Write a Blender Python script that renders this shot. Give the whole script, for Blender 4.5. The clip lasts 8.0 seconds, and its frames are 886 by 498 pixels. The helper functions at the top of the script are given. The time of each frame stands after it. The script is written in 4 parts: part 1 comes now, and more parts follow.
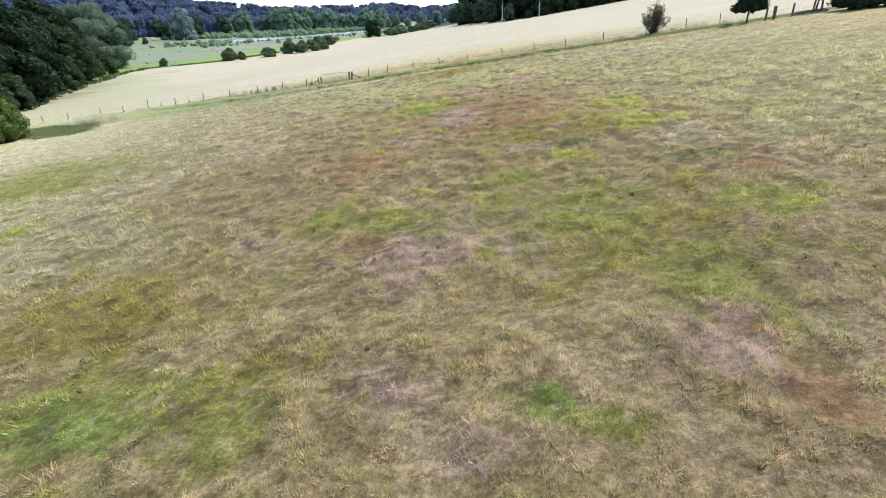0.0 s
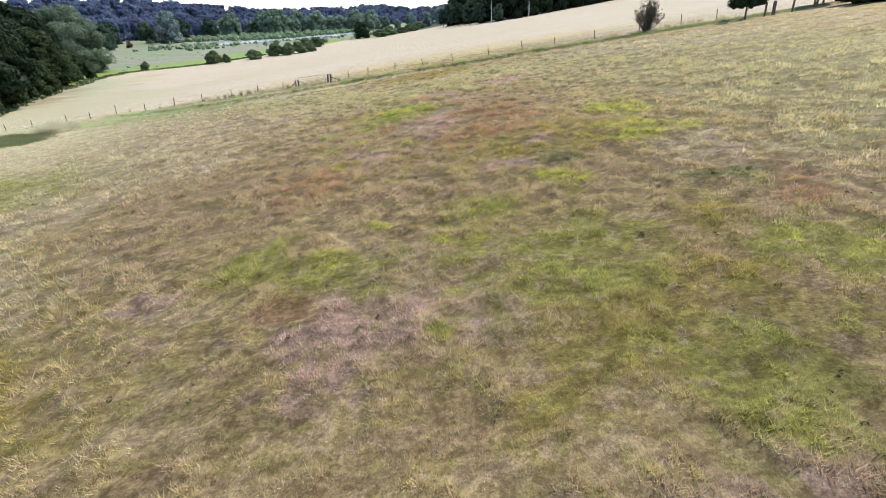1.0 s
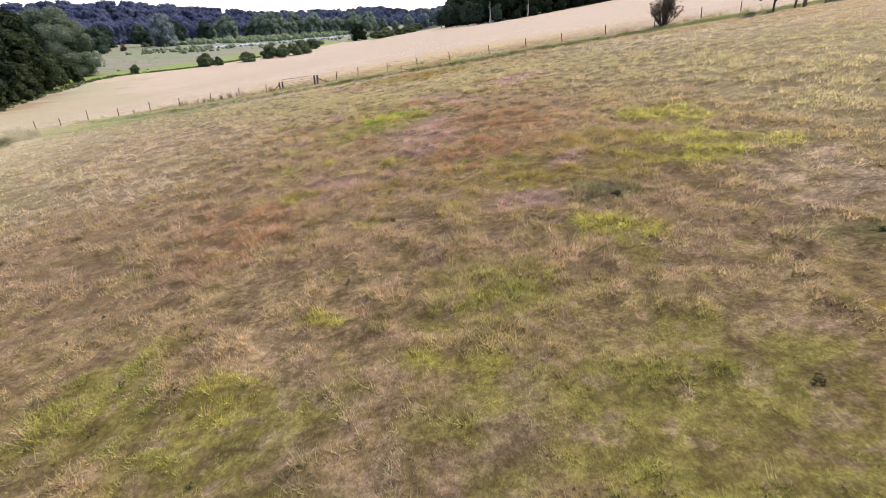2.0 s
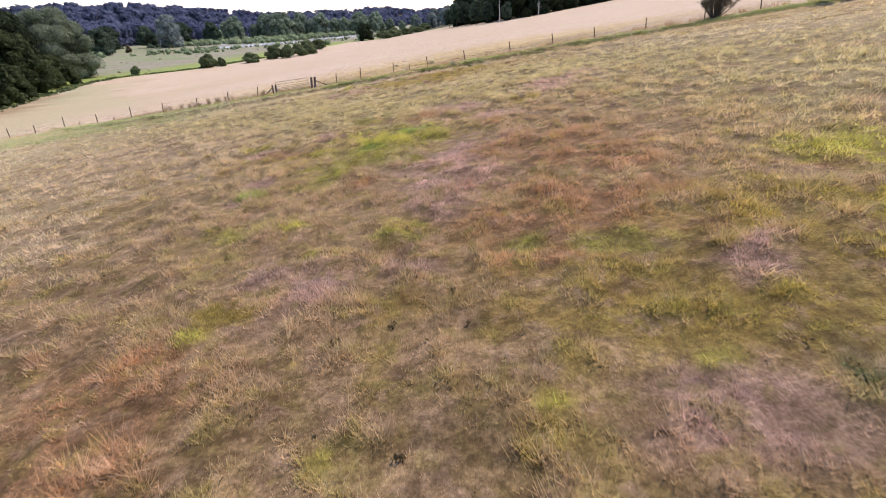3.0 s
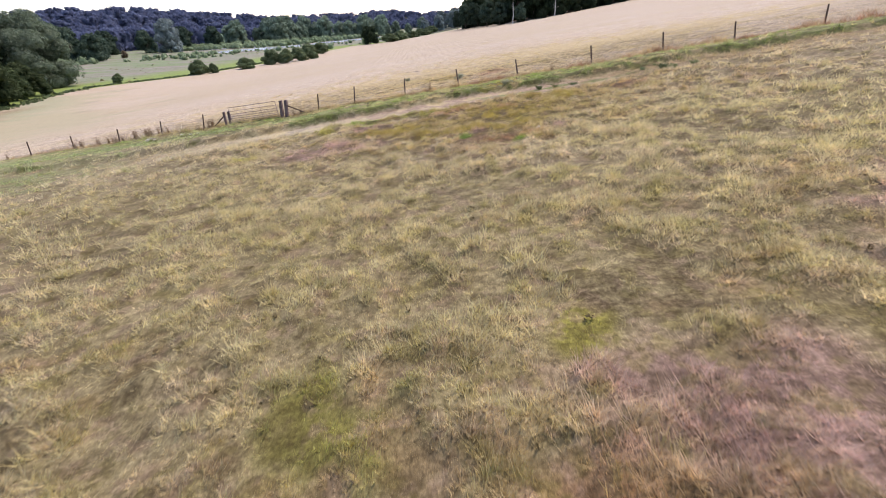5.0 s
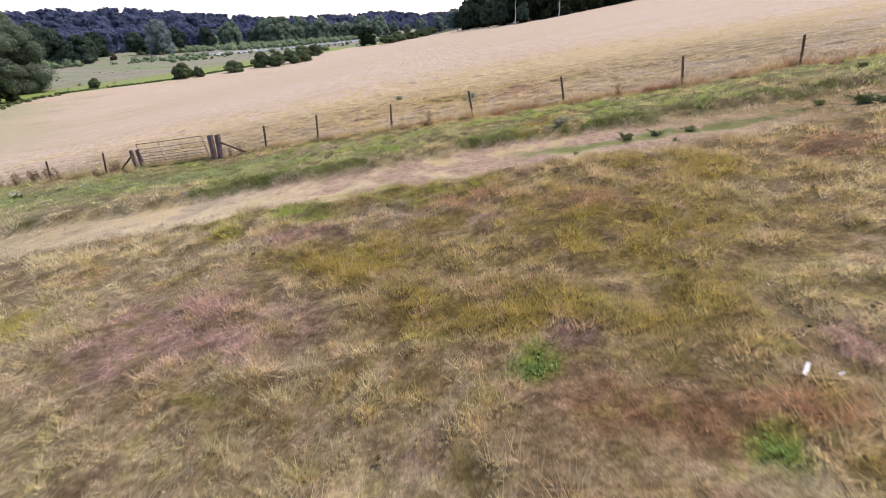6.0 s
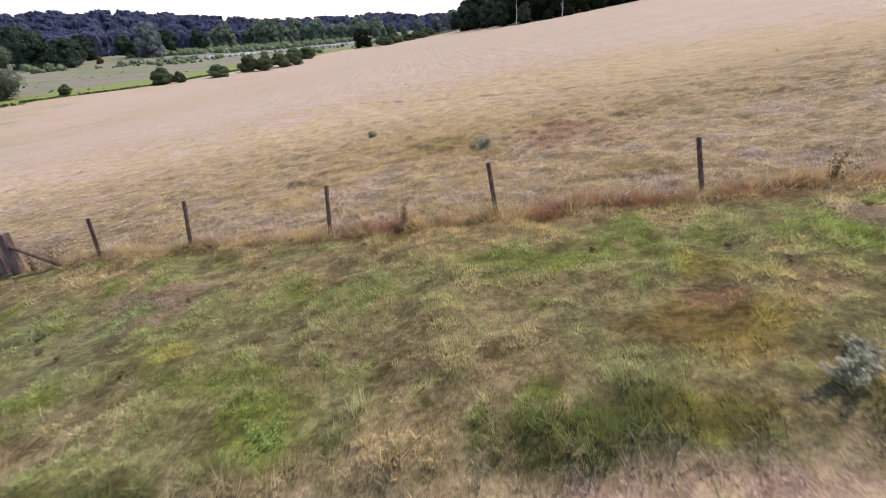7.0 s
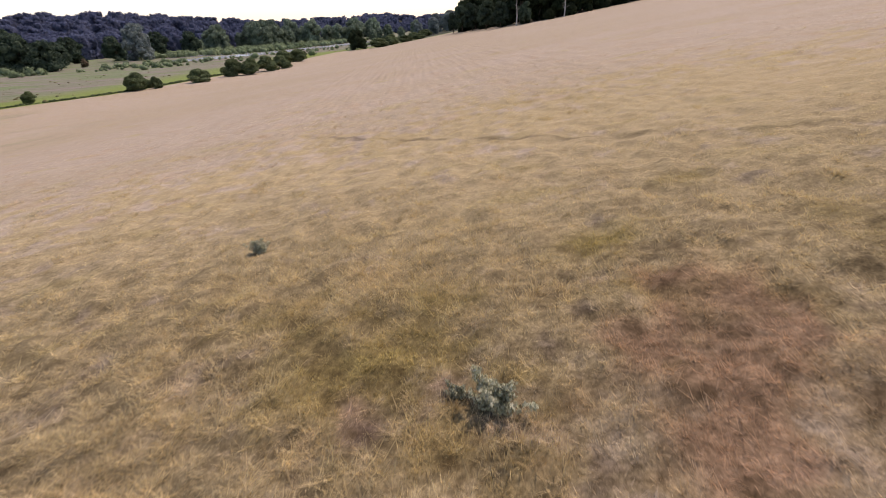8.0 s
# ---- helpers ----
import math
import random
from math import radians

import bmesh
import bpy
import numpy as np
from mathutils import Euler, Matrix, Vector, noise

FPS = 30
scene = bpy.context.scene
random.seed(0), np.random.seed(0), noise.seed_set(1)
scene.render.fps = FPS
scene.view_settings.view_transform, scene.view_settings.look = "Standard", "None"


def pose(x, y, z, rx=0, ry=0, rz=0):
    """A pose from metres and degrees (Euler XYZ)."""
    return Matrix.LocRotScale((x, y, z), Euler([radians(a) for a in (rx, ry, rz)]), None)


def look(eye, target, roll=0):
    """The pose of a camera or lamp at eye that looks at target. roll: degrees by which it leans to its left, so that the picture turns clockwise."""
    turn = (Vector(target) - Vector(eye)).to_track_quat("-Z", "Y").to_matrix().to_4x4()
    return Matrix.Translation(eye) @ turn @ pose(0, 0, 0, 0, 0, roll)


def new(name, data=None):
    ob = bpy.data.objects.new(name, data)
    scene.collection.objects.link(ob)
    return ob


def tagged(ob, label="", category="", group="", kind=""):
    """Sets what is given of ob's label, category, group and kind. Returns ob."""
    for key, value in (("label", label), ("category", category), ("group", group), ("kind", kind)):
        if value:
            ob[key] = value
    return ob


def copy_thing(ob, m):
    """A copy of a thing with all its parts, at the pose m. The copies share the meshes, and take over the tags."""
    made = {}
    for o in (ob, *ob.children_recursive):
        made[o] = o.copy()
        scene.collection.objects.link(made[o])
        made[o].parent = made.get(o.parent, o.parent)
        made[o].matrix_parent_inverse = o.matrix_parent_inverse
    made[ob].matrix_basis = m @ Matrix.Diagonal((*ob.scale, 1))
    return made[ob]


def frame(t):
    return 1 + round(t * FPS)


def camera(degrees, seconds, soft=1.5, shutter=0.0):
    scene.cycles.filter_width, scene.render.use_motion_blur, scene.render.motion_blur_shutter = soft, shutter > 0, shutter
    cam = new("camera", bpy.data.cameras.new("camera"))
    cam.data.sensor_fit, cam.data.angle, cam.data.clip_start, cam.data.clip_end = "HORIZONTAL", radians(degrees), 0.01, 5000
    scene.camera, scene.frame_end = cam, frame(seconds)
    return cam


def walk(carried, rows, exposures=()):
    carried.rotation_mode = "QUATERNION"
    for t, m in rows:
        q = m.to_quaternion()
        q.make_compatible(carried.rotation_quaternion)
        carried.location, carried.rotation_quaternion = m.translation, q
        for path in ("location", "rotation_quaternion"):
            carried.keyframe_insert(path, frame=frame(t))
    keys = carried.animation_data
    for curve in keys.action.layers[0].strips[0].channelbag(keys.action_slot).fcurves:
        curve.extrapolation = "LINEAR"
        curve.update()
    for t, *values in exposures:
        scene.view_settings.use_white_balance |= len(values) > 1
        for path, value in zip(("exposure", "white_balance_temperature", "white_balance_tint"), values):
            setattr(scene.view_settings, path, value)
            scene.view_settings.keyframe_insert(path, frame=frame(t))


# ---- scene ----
cam = camera(90.6, 8.0, soft=0.9, shutter=0.08)
PATH = [
    (0, (-3.693, 19.229, 6.837), (-3.602, 20.986, 5.886), -1.5),
    (0.5, (-3.104, 20.706, 6.698), (-3.0, 22.463, 5.749), -1.7),
    (1, (-2.436, 22.707, 6.428), (-2.317, 24.464, 5.481), -1.9),
    (1.5, (-1.922, 25.031, 6.031), (-1.801, 26.79, 5.086), -2.1),
    (1.7, (-1.775, 26.113, 5.886), (-1.652, 27.872, 4.943), -2.2),
    (2.8, (-1.796, 33.452, 5.097), (-1.696, 35.216, 4.159), -2.5),
    (3, (-1.922, 35.02, 4.996), (-1.831, 36.783, 4.057), -2.6),
    (3.5, (-2.287, 39.112, 4.783), (-2.21, 40.878, 3.847), -2.8),
    (4, (-2.633, 43.907, 4.582), (-2.566, 45.674, 3.649), -2.9),
    (4.5, (-2.891, 48.628, 4.433), (-2.825, 50.397, 3.502), -3.0),
    (4.7, (-2.95, 50.716, 4.36), (-2.884, 52.485, 3.43), -3.0),
    (5.8, (-2.616, 63.252, 4.162), (-2.543, 65.024, 3.239), -2.8),
    (6, (-2.513, 65.635, 4.096), (-2.442, 67.407, 3.171), -3.0),
    (6.5, (-2.186, 71.263, 4.002), (-2.114, 73.036, 3.079), -3.1),
    (7, (-1.574, 77.513, 3.89), (-1.499, 79.287, 2.969), -3.2),
    (7.3, (-1.142, 80.891, 3.864), (-1.068, 82.665, 2.942), -3.3),
    (7.5, (-0.803, 83.51, 3.778), (-0.727, 85.284, 2.857), -3.4),
    (7.6, (-0.614, 84.758, 3.746), (-0.537, 86.533, 2.828), -3.3),
    (8, (0.131, 89.378, 3.691), (0.209, 91.153, 2.773), -3.4),
]
walk(cam, [(t, look(eye, target, roll)) for t, eye, target, roll in PATH],
     [(0.0, 1.42, 6500, 2), (1.0, 1.34, 6800, 8), (1.6, 1.25, 7400, 19), (3.0, 1.18, 7450, 28), (4.7, 1.14, 7050, 25), (6.0, 1.05, 7350, 26), (6.5, 0.93, 7100, 27), (7.5, 0.74, 7700, 28), (8.0, 0.53, 8000, 29)])


# ---------------------------------------------------------------- world, sun
SUN_DIR = Vector((0.42, 0.26, 0.80)).normalized()
world = bpy.data.worlds.new("sky")
scene.world = world
world.use_nodes = True
wn = world.node_tree.nodes
sky = wn.new("ShaderNodeTexSky")
sky.sky_type = "NISHITA"
sky.sun_disc = False
sky.sun_elevation = math.asin(SUN_DIR.z)
sky.sun_rotation = math.atan2(SUN_DIR.x, SUN_DIR.y)
sky.air_density, sky.dust_density, sky.ozone_density = 1.0, 0.4, 2.5
wn["Background"].inputs["Strength"].default_value = 0.15
world.node_tree.links.new(sky.outputs[0], wn["Background"].inputs["Color"])
sun_data = bpy.data.lights.new("sun", "SUN")
sun_data.energy, sun_data.angle, sun_data.color = 2.6, radians(3), (1.0, 0.95, 0.90)
sun = new("sun", sun_data)
sun.matrix_world = look(SUN_DIR * 100, (0, 0, 0))


# ---------------------------------------------------------------- lie of the land
GY = (-50, 20, 30, 40, 50, 65, 78, 86, 99, 140, 320, 2500)
GZ = (1.75, 1.65, 1.55, 1.4, 1.12, 0.75, 0.42, 0.0, -0.55, -1.9, -6.2, -38)
HY = (200, 400, 480, 560, 700, 900, 1150, 1500, 2600)
HX = (-900, -470, -400, -335, -225, -90, 10, 230, 1200)
FX = (-130, -64, -47.6, -33, -18, -10.4, -3.8, 0, 8.6, 21.5, 34.4, 60)
FY = (118, 101.0, 96.8, 93.6, 89.9, 88.6, 87.0, 86.2, 84.4, 81.8, 78.0, 70)
EY = (60, 100, 126, 150, 175, 205, 220, 238, 260, 286, 350, 425, 485, 700, 2600)
EX = (-90, -92, -92, -101, -107, -114, -110, -93, -84, -76, -63, -49, 20, 260, 900)
VALLEY = -10.8


def lattice(i, j, seed):
    n = (i * 374761393 + j * 668265263 + seed * 974634777) & 0x7FFFFFFF
    n = ((n ^ (n >> 13)) * 1274126177) & 0x7FFFFFFF
    return ((n ^ (n >> 16)) & 0xFFFF) / 65535.0


def wave(x, y, size, seed):
    """Smooth value noise from 0 to 1 with lumps of that size."""
    u, v = np.asarray(x, float) / size, np.asarray(y, float) / size
    i, j = np.floor(u).astype(np.int64), np.floor(v).astype(np.int64)
    a, b = u - i, v - j
    a, b = a * a * (3 - 2 * a), b * b * (3 - 2 * b)
    return ((lattice(i, j, seed) * (1 - a) + lattice(i + 1, j, seed) * a) * (1 - b)
            + (lattice(i, j + 1, seed) * (1 - a) + lattice(i + 1, j + 1, seed) * a) * b)


def smooth(lo, hi, v):
    t = np.clip((np.asarray(v, float) - lo) / (hi - lo), 0, 1)
    return t * t * (3 - 2 * t)


def fence_y(x):
    return np.interp(x, FX, FY)


def path_y(x):
    return 78.7 - 0.1 * np.maximum(x, 0) + 0.0133 * np.maximum(0, -x - 14) ** 2


def land(x, y):
    x, y = np.asarray(x, float), np.asarray(y, float)
    g = sum(np.interp(y + d, GY, GZ) for d in (-4, -2, 0, 2, 4)) / 5
    field = 0.12 * x + g
    k = 1.2
    top = np.maximum(field, VALLEY)
    z = top + k * np.log(np.exp((field - top) / k) + np.exp((VALLEY - top) / k))
    far = np.interp(y, HY, HX) - x
    z = z + 28 * smooth(-10, 260, far) * (0.75 + 0.5 * wave(x, y, 260, 5)) * smooth(250, 420, y)
    return z


def tufts(x, y):
    """Where the turf stands up in tufts, from 0 to 1."""
    u, v = x + 0.35 * wave(x, y, 0.8, 14), y + 0.35 * wave(x, y, 0.8, 15)
    return smooth(0.30, 0.74, 0.65 * wave(u, v, 0.60, 11) + 0.35 * wave(u, v, 0.26, 16))


def near_by(x, y):
    return 1 - smooth(60, 140, np.abs(x) + np.abs(y - 70) * 0.5)


def rut(x, y):
    """An old wheel rut that crosses the hay aslant, from 0 to 1."""
    d = y - (108.9 - 0.91 * x + 0.0133 * x * x) + 0.7 * (wave(x, y, 1.1, 39) - 0.5)
    broken = 0.35 + 0.65 * smooth(0.25, 0.5, wave(x, y, 0.9, 40))
    return np.exp(-(d / 0.19) ** 2) * broken * smooth(-8, -4, x) * (1 - smooth(18, 26, x))


def open_here(x, y):
    """Where there is little growth between the tufts, from 0 to 1; only in pockets in the standing hay."""
    turf = smooth(0.53, 0.66, 0.6 * wave(x, y, 0.46, 18) + 0.4 * wave(x, y, 0.22, 19)) * (0.35 + 0.65 * smooth(0.3, 0.55, wave(x, y, 3.0, 17)))
    u = x * 0.7
    pocket = smooth(0.57, 0.65, 0.6 * wave(u, y, 0.27, 35) + 0.4 * wave(u, y, 0.14, 36)) * smooth(0.28, 0.55, wave(x, y, 3.0, 20))
    pocket = np.maximum(pocket, rut(x, y))
    in_hay = smooth(-0.2, 0.4, y - fence_y(x))
    return turf * (1 - in_hay) + pocket * in_hay, in_hay


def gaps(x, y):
    """How far the ground is darkened for thatch, soil and the shade under the growth, from 0 to 1."""
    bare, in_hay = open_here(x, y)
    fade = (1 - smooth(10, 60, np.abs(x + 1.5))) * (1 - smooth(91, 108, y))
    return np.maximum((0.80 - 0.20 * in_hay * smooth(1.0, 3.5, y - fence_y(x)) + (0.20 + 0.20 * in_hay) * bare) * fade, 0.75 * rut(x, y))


def bumps(x, y):
    on_path = np.exp(-((y - path_y(x)) / 1.3) ** 4)
    d = y - path_y(x)
    step = 0.23 * smooth(1.1, 1.6, d + 0.3 * (wave(x, y, 0.9, 34) - 0.5)) * (1 - smooth(2.5, 7, d))
    rough = tufts(x, y) * 0.11 + (wave(x, y, 1.7, 12) - 0.5) * 0.10 + (wave(x, y, 6, 13) - 0.5) * 0.16
    return rough * near_by(x, y) * (1 - 0.45 * on_path) - 0.05 * on_path + step * near_by(x, y)


def ground(x, y):
    return land(x, y) + bumps(x, y)


# ---------------------------------------------------------------- materials
class Nodes:
    """Short names for the shader nodes used here."""

    def __init__(self, name):
        self.m = bpy.data.materials.new(name)
        self.m.use_nodes = True
        self.t = self.m.node_tree
        self.b = self.t.nodes["Principled BSDF"]
        self.out = self.t.nodes["Material Output"]
        self.p = self.t.nodes.new("ShaderNodeNewGeometry").outputs["Position"]

    def put(self, socket, v):
        if hasattr(v, "is_output"):
            self.t.links.new(v, socket)
        else:
            socket.default_value = v

    def noise(self, scale, detail=3, rough=0.55, at=None, stretch=None):
        n = self.t.nodes.new("ShaderNodeTexNoise")
        n.inputs["Scale"].default_value, n.inputs["Detail"].default_value, n.inputs["Roughness"].default_value = scale, detail, rough
        v = at or self.p
        if stretch:
            k = self.t.nodes.new("ShaderNodeMapping")
            k.inputs["Scale"].default_value = stretch
            self.put(k.inputs["Vector"], v)
            v = k.outputs[0]
        self.put(n.inputs["Vector"], v)
        return n.outputs["Fac"]

    def ramp(self, v, lo, hi):
        n = self.t.nodes.new("ShaderNodeMapRange")
        n.interpolation_type = "SMOOTHSTEP"
        self.put(n.inputs["Value"], v)
        n.inputs["From Min"].default_value, n.inputs["From Max"].default_value = lo, hi
        return n.outputs[0]

    def math(self, op, a, b=0.0, c=0.0):
        n = self.t.nodes.new("ShaderNodeMath")
        n.operation = op
        for s, v in zip(n.inputs, (a, b, c)):
            self.put(s, v)
        return n.outputs[0]

    def mix(self, f, a, b):
        n = self.t.nodes.new("ShaderNodeMix")
        n.data_type = "RGBA"
        self.put(n.inputs[0], f)
        for s, v in ((n.inputs[6], a), (n.inputs[7], b)):
            self.put(s, v if hasattr(v, "is_output") else (*v, 1))
        return n.outputs[2]

    def scale(self, colour, f):
        """The colour times a factor."""
        n = self.t.nodes.new("ShaderNodeVectorMath")
        n.operation = "SCALE"
        self.put(n.inputs[0], colour)
        self.put(n.inputs["Scale"], f)
        return n.outputs[0]

    def xyz(self):
        n = self.t.nodes.new("ShaderNodeSeparateXYZ")
        self.put(n.inputs[0], self.p)
        return n.outputs

    def island(self):
        return self.t.nodes.new("ShaderNodeNewGeometry").outputs["Random Per Island"]

    def per_object(self):
        return self.t.nodes.new("ShaderNodeObjectInfo").outputs["Random"]

    def bump(self, height, strength=0.5, distance=0.02):
        n = self.t.nodes.new("ShaderNodeBump")
        n.inputs["Strength"].default_value, n.inputs["Distance"].default_value = strength, distance
        self.put(n.inputs["Height"], height)
        self.put(self.b.inputs["Normal"], n.outputs[0])

    def done(self, colour, rough=0.9, metal=0.0, leaf=0.0, spec=0.3):
        self.put(self.b.inputs["Base Color"], colour if hasattr(colour, "is_output") else (*colour, 1))
        self.put(self.b.inputs["Roughness"], rough)
        self.b.inputs["Metallic"].default_value = metal
        self.b.inputs["Specular IOR Level"].default_value = spec
        if leaf:
            tr = self.t.nodes.new("ShaderNodeBsdfTranslucent")
            mx = self.t.nodes.new("ShaderNodeMixShader")
            mx.inputs[0].default_value = leaf
            self.put(tr.inputs["Color"], colour if hasattr(colour, "is_output") else (*colour, 1))
            self.t.links.new(self.b.outputs[0], mx.inputs[1])
            self.t.links.new(tr.outputs[0], mx.inputs[2])
            self.t.links.new(mx.outputs[0], self.out.inputs["Surface"])
        return self.m


# patches of other growth in the meadow, a colour at a time: x, y, half length, half width, turn
PALE_TURF = (
    (-34, 64, 18, 20, -20), (-24, 42, 9, 14, 0), (-14, 70, 9, 8, -15), (18, 66, 12, 8, -15), (-20, 75, 16, 8, -12), (-8, 66, 8, 6, -10),
    (-45, 78, 16, 12, -15), (3, 64, 7, 4, -10),
)
BROWN_TURF = (
    (-2.5, 40.5, 7, 4.5, 0), (-10, 41, 6, 5, -20), (-1, 46, 5, 4, 0),
    (3.6, 27, 4.0, 6, 0), (4.2, 38, 3.4, 5, 0), (3.4, 51, 3.2, 9, 0),
)
LIGHT_TURF = (
    (16.5, 44, 6, 5, 0), (14, 36, 4, 3, 0), (15, 52, 6, 5, 0), (14, 60, 7, 4, 0), (22, 50, 6, 8, 0), (-4, 61, 10, 4.5, -10), (9, 64, 7, 5, -10), (-13, 67, 8, 5, -10),
)
NEAR_HAY = (
    (0, 98, 24, 11, -8), (14, 104, 18, 10, -8),
)
STRAW_TURF = (
    (1.6, 24.9, 0.52, 0.3, -14), (7.3, 36.6, 1.3, 1.6, -35), (-19.1, 42.4, 2.8, 2.1, -26), (-14.3, 47.1, 3.3, 1.8, -33), (0.4, 48.3, 0.25, 0.24, -17), (-17.8, 58.8, 6.9, 4.3, -29),
    (6.2, 59.0, 1.3, 2.1, -52), (-2.0, 71.4, 0.45, 0.33, -19), (-3.4, 74.8, 0.89, 0.62, -26), (4.9, 83.2, 0.53, 0.43, -27), (3.2, 87.4, 0.34, 0.17, -18),
)
OLIVE_TURF_LOW = (
    (-6.9, 25.9, 0.97, 0.62, -12), (1.6, 28.5, 2.3, 2.4, -19), (0.9, 28.9, 1.6, 1.3, -13), (-12.6, 29.1, 2.6, 1.5, -14), (4.5, 31.7, 0.53, 1.1, -21), (2.4, 40.4, 3.2, 2.6, -37),
    (-5.2, 41.1, 0.55, 0.31, -17), (0.9, 41.2, 1.7, 1.7, -21), (-0.2, 41.5, 0.45, 0.22, -11), (1.0, 43.2, 1.2, 0.91, -17), (-2.0, 43.7, 0.54, 0.43, -25), (1.2, 44.9, 1.0, 0.75, -22),
    (1.0, 46.3, 0.2, 0.18, -12), (-0.6, 46.5, 0.28, 0.19, -12), (0.4, 46.8, 0.15, 0.12, -13), (-6.7, 52.3, 1.3, 0.46, -11), (3.4, 55.9, 0.5, 0.57, -30), (0.4, 69.7, 0.73, 0.45, -17),
)
OLIVE_TURF_MID = (
    (-1.8, 70.6, 1.6, 0.66, -17), (0.5, 72.8, 1.9, 1.5, -25), (-3.8, 73.0, 1.5, 0.88, -21), (-2.3, 74.1, 0.66, 0.37, -11), (-0.6, 74.3, 0.54, 0.29, -13), (3.8, 74.7, 0.64, 0.8, -35),
    (2.7, 75.7, 0.58, 0.4, -20), (-1.1, 76.1, 0.92, 0.52, -17), (1.6, 81.4, 0.7, 0.43, -17), (3.8, 87.5, 0.56, 0.36, -19), (-1.2, 87.6, 0.29, 0.19, -15), (-4.7, 91.5, 0.73, 0.22, -21),
    (1.2, 93.3, 0.15, 0.2, -15), (-0.4, 93.8, 1.9, 1.1, -30), (4.2, 94.0, 0.97, 0.34, -19), (-1.2, 94.1, 0.93, 0.68, -15), (3.3, 94.6, 0.37, 0.31, -20), (7.7, 95.0, 0.79, 1.2, -46),
)
OLIVE_TURF_HIGH = (
    (0.1, 95.2, 0.48, 0.48, -19), (3.2, 96.4, 0.49, 0.42, -25), (6.3, 98.7, 0.45, 0.47, -35),
)
SAGE_TURF = (
    (-2.0, 48.9, 1.0, 0.53, -17), (-2.8, 52.0, 0.37, 0.2, -13), (-3.1, 75.6, 0.77, 0.41, -14),
)
MAUVE_TURF_LOW = (
    (-3.3, 23.4, 0.57, 0.37, -10), (1.8, 24.9, 1.3, 1.1, -14), (-4.4, 25.1, 0.83, 0.54, -12), (2.7, 28.0, 0.32, 0.46, -12), (-1.1, 29.1, 0.66, 0.66, -13), (-5.1, 29.6, 0.63, 0.48, -12),
    (-3.8, 30.0, 1.5, 1.6, -19), (-3.7, 30.6, 0.6, 0.78, -14), (-0.9, 31.2, 0.59, 0.98, -17), (-9.3, 32.0, 0.97, 0.46, -14), (1.3, 37.7, 0.92, 0.53, -12), (2.9, 40.2, 0.54, 0.5, -21),
    (-3.9, 41.4, 0.54, 0.68, -18), (-2.0, 41.6, 0.5, 0.27, -10), (-4.9, 42.1, 0.39, 0.25, -10), (-1.3, 44.4, 0.74, 0.59, -18), (-0.6, 46.6, 1.4, 1.3, -42), (-1.6, 46.9, 0.81, 0.56, -12),
)
MAUVE_TURF_MID = (
    (-7.1, 47.3, 0.38, 0.2, -10), (-2.8, 47.7, 0.27, 0.27, -13), (-0.6, 48.4, 1.3, 2.1, -28), (-7.0, 49.1, 0.41, 0.3, -14), (-0.1, 49.3, 0.7, 0.65, -20), (-5.4, 49.8, 0.53, 0.3, -17),
    (0.1, 50.9, 0.57, 0.38, -11), (0.9, 53.6, 1.2, 0.91, -20), (-8.5, 53.8, 0.53, 0.46, -13), (-5.6, 54.9, 0.56, 0.42, -18), (-0.1, 56.5, 1.3, 0.84, -26), (5.8, 59.8, 1.1, 1.7, -44),
    (-2.6, 68.5, 0.28, 0.16, -11), (1.7, 68.9, 0.43, 0.26, -15), (-0.9, 69.7, 0.26, 0.12, -15), (-6.7, 71.5, 1.7, 1.1, -16), (-1.3, 73.9, 0.25, 0.18, -11), (-5.3, 74.9, 0.9, 0.31, -12),
)
MAUVE_TURF_HIGH = (
    (-4.1, 75.5, 0.4, 0.2, -14), (-7.1, 84.5, 0.96, 0.89, -18), (3.1, 91.7, 0.42, 0.22, -12), (-0.7, 92.9, 0.27, 0.24, -13), (0.2, 93.4, 0.32, 0.24, -15),
)
RUST_TURF_LOW = (
    (2.1, 23.5, 0.42, 0.53, -12), (2.0, 24.9, 0.34, 0.23, -14), (-5.2, 30.7, 0.84, 0.64, -14), (7.0, 32.2, 0.38, 1.2, -25), (-6.1, 37.9, 0.87, 0.83, -25), (-6.3, 38.4, 1.2, 0.76, -28),
    (-6.5, 39.5, 1.4, 0.67, -13), (6.2, 42.8, 0.5, 0.34, -33), (1.3, 43.3, 1.6, 2.2, -39), (2.1, 45.9, 0.94, 0.93, -34), (2.2, 46.3, 0.92, 1.1, -27), (2.2, 47.1, 1.9, 1.6, -45),
    (-3.5, 47.1, 0.37, 0.29, -12), (0.6, 47.2, 0.66, 0.42, -14), (1.1, 51.7, 0.28, 0.24, -14), (-7.0, 53.2, 0.73, 0.51, -13), (-1.6, 55.8, 0.74, 0.46, -23), (-0.5, 68.5, 1.2, 0.4, -12),
)
RUST_TURF_MID = (
    (0.8, 73.7, 0.64, 0.47, -12), (6.5, 74.7, 0.66, 0.81, -41), (-1.5, 75.3, 0.81, 0.5, -15), (2.0, 81.9, 0.19, 0.15, -18), (3.3, 92.7, 1.2, 1.5, -32), (3.9, 92.7, 0.15, 0.22, -15),
    (3.5, 92.8, 0.59, 0.54, -15),
)
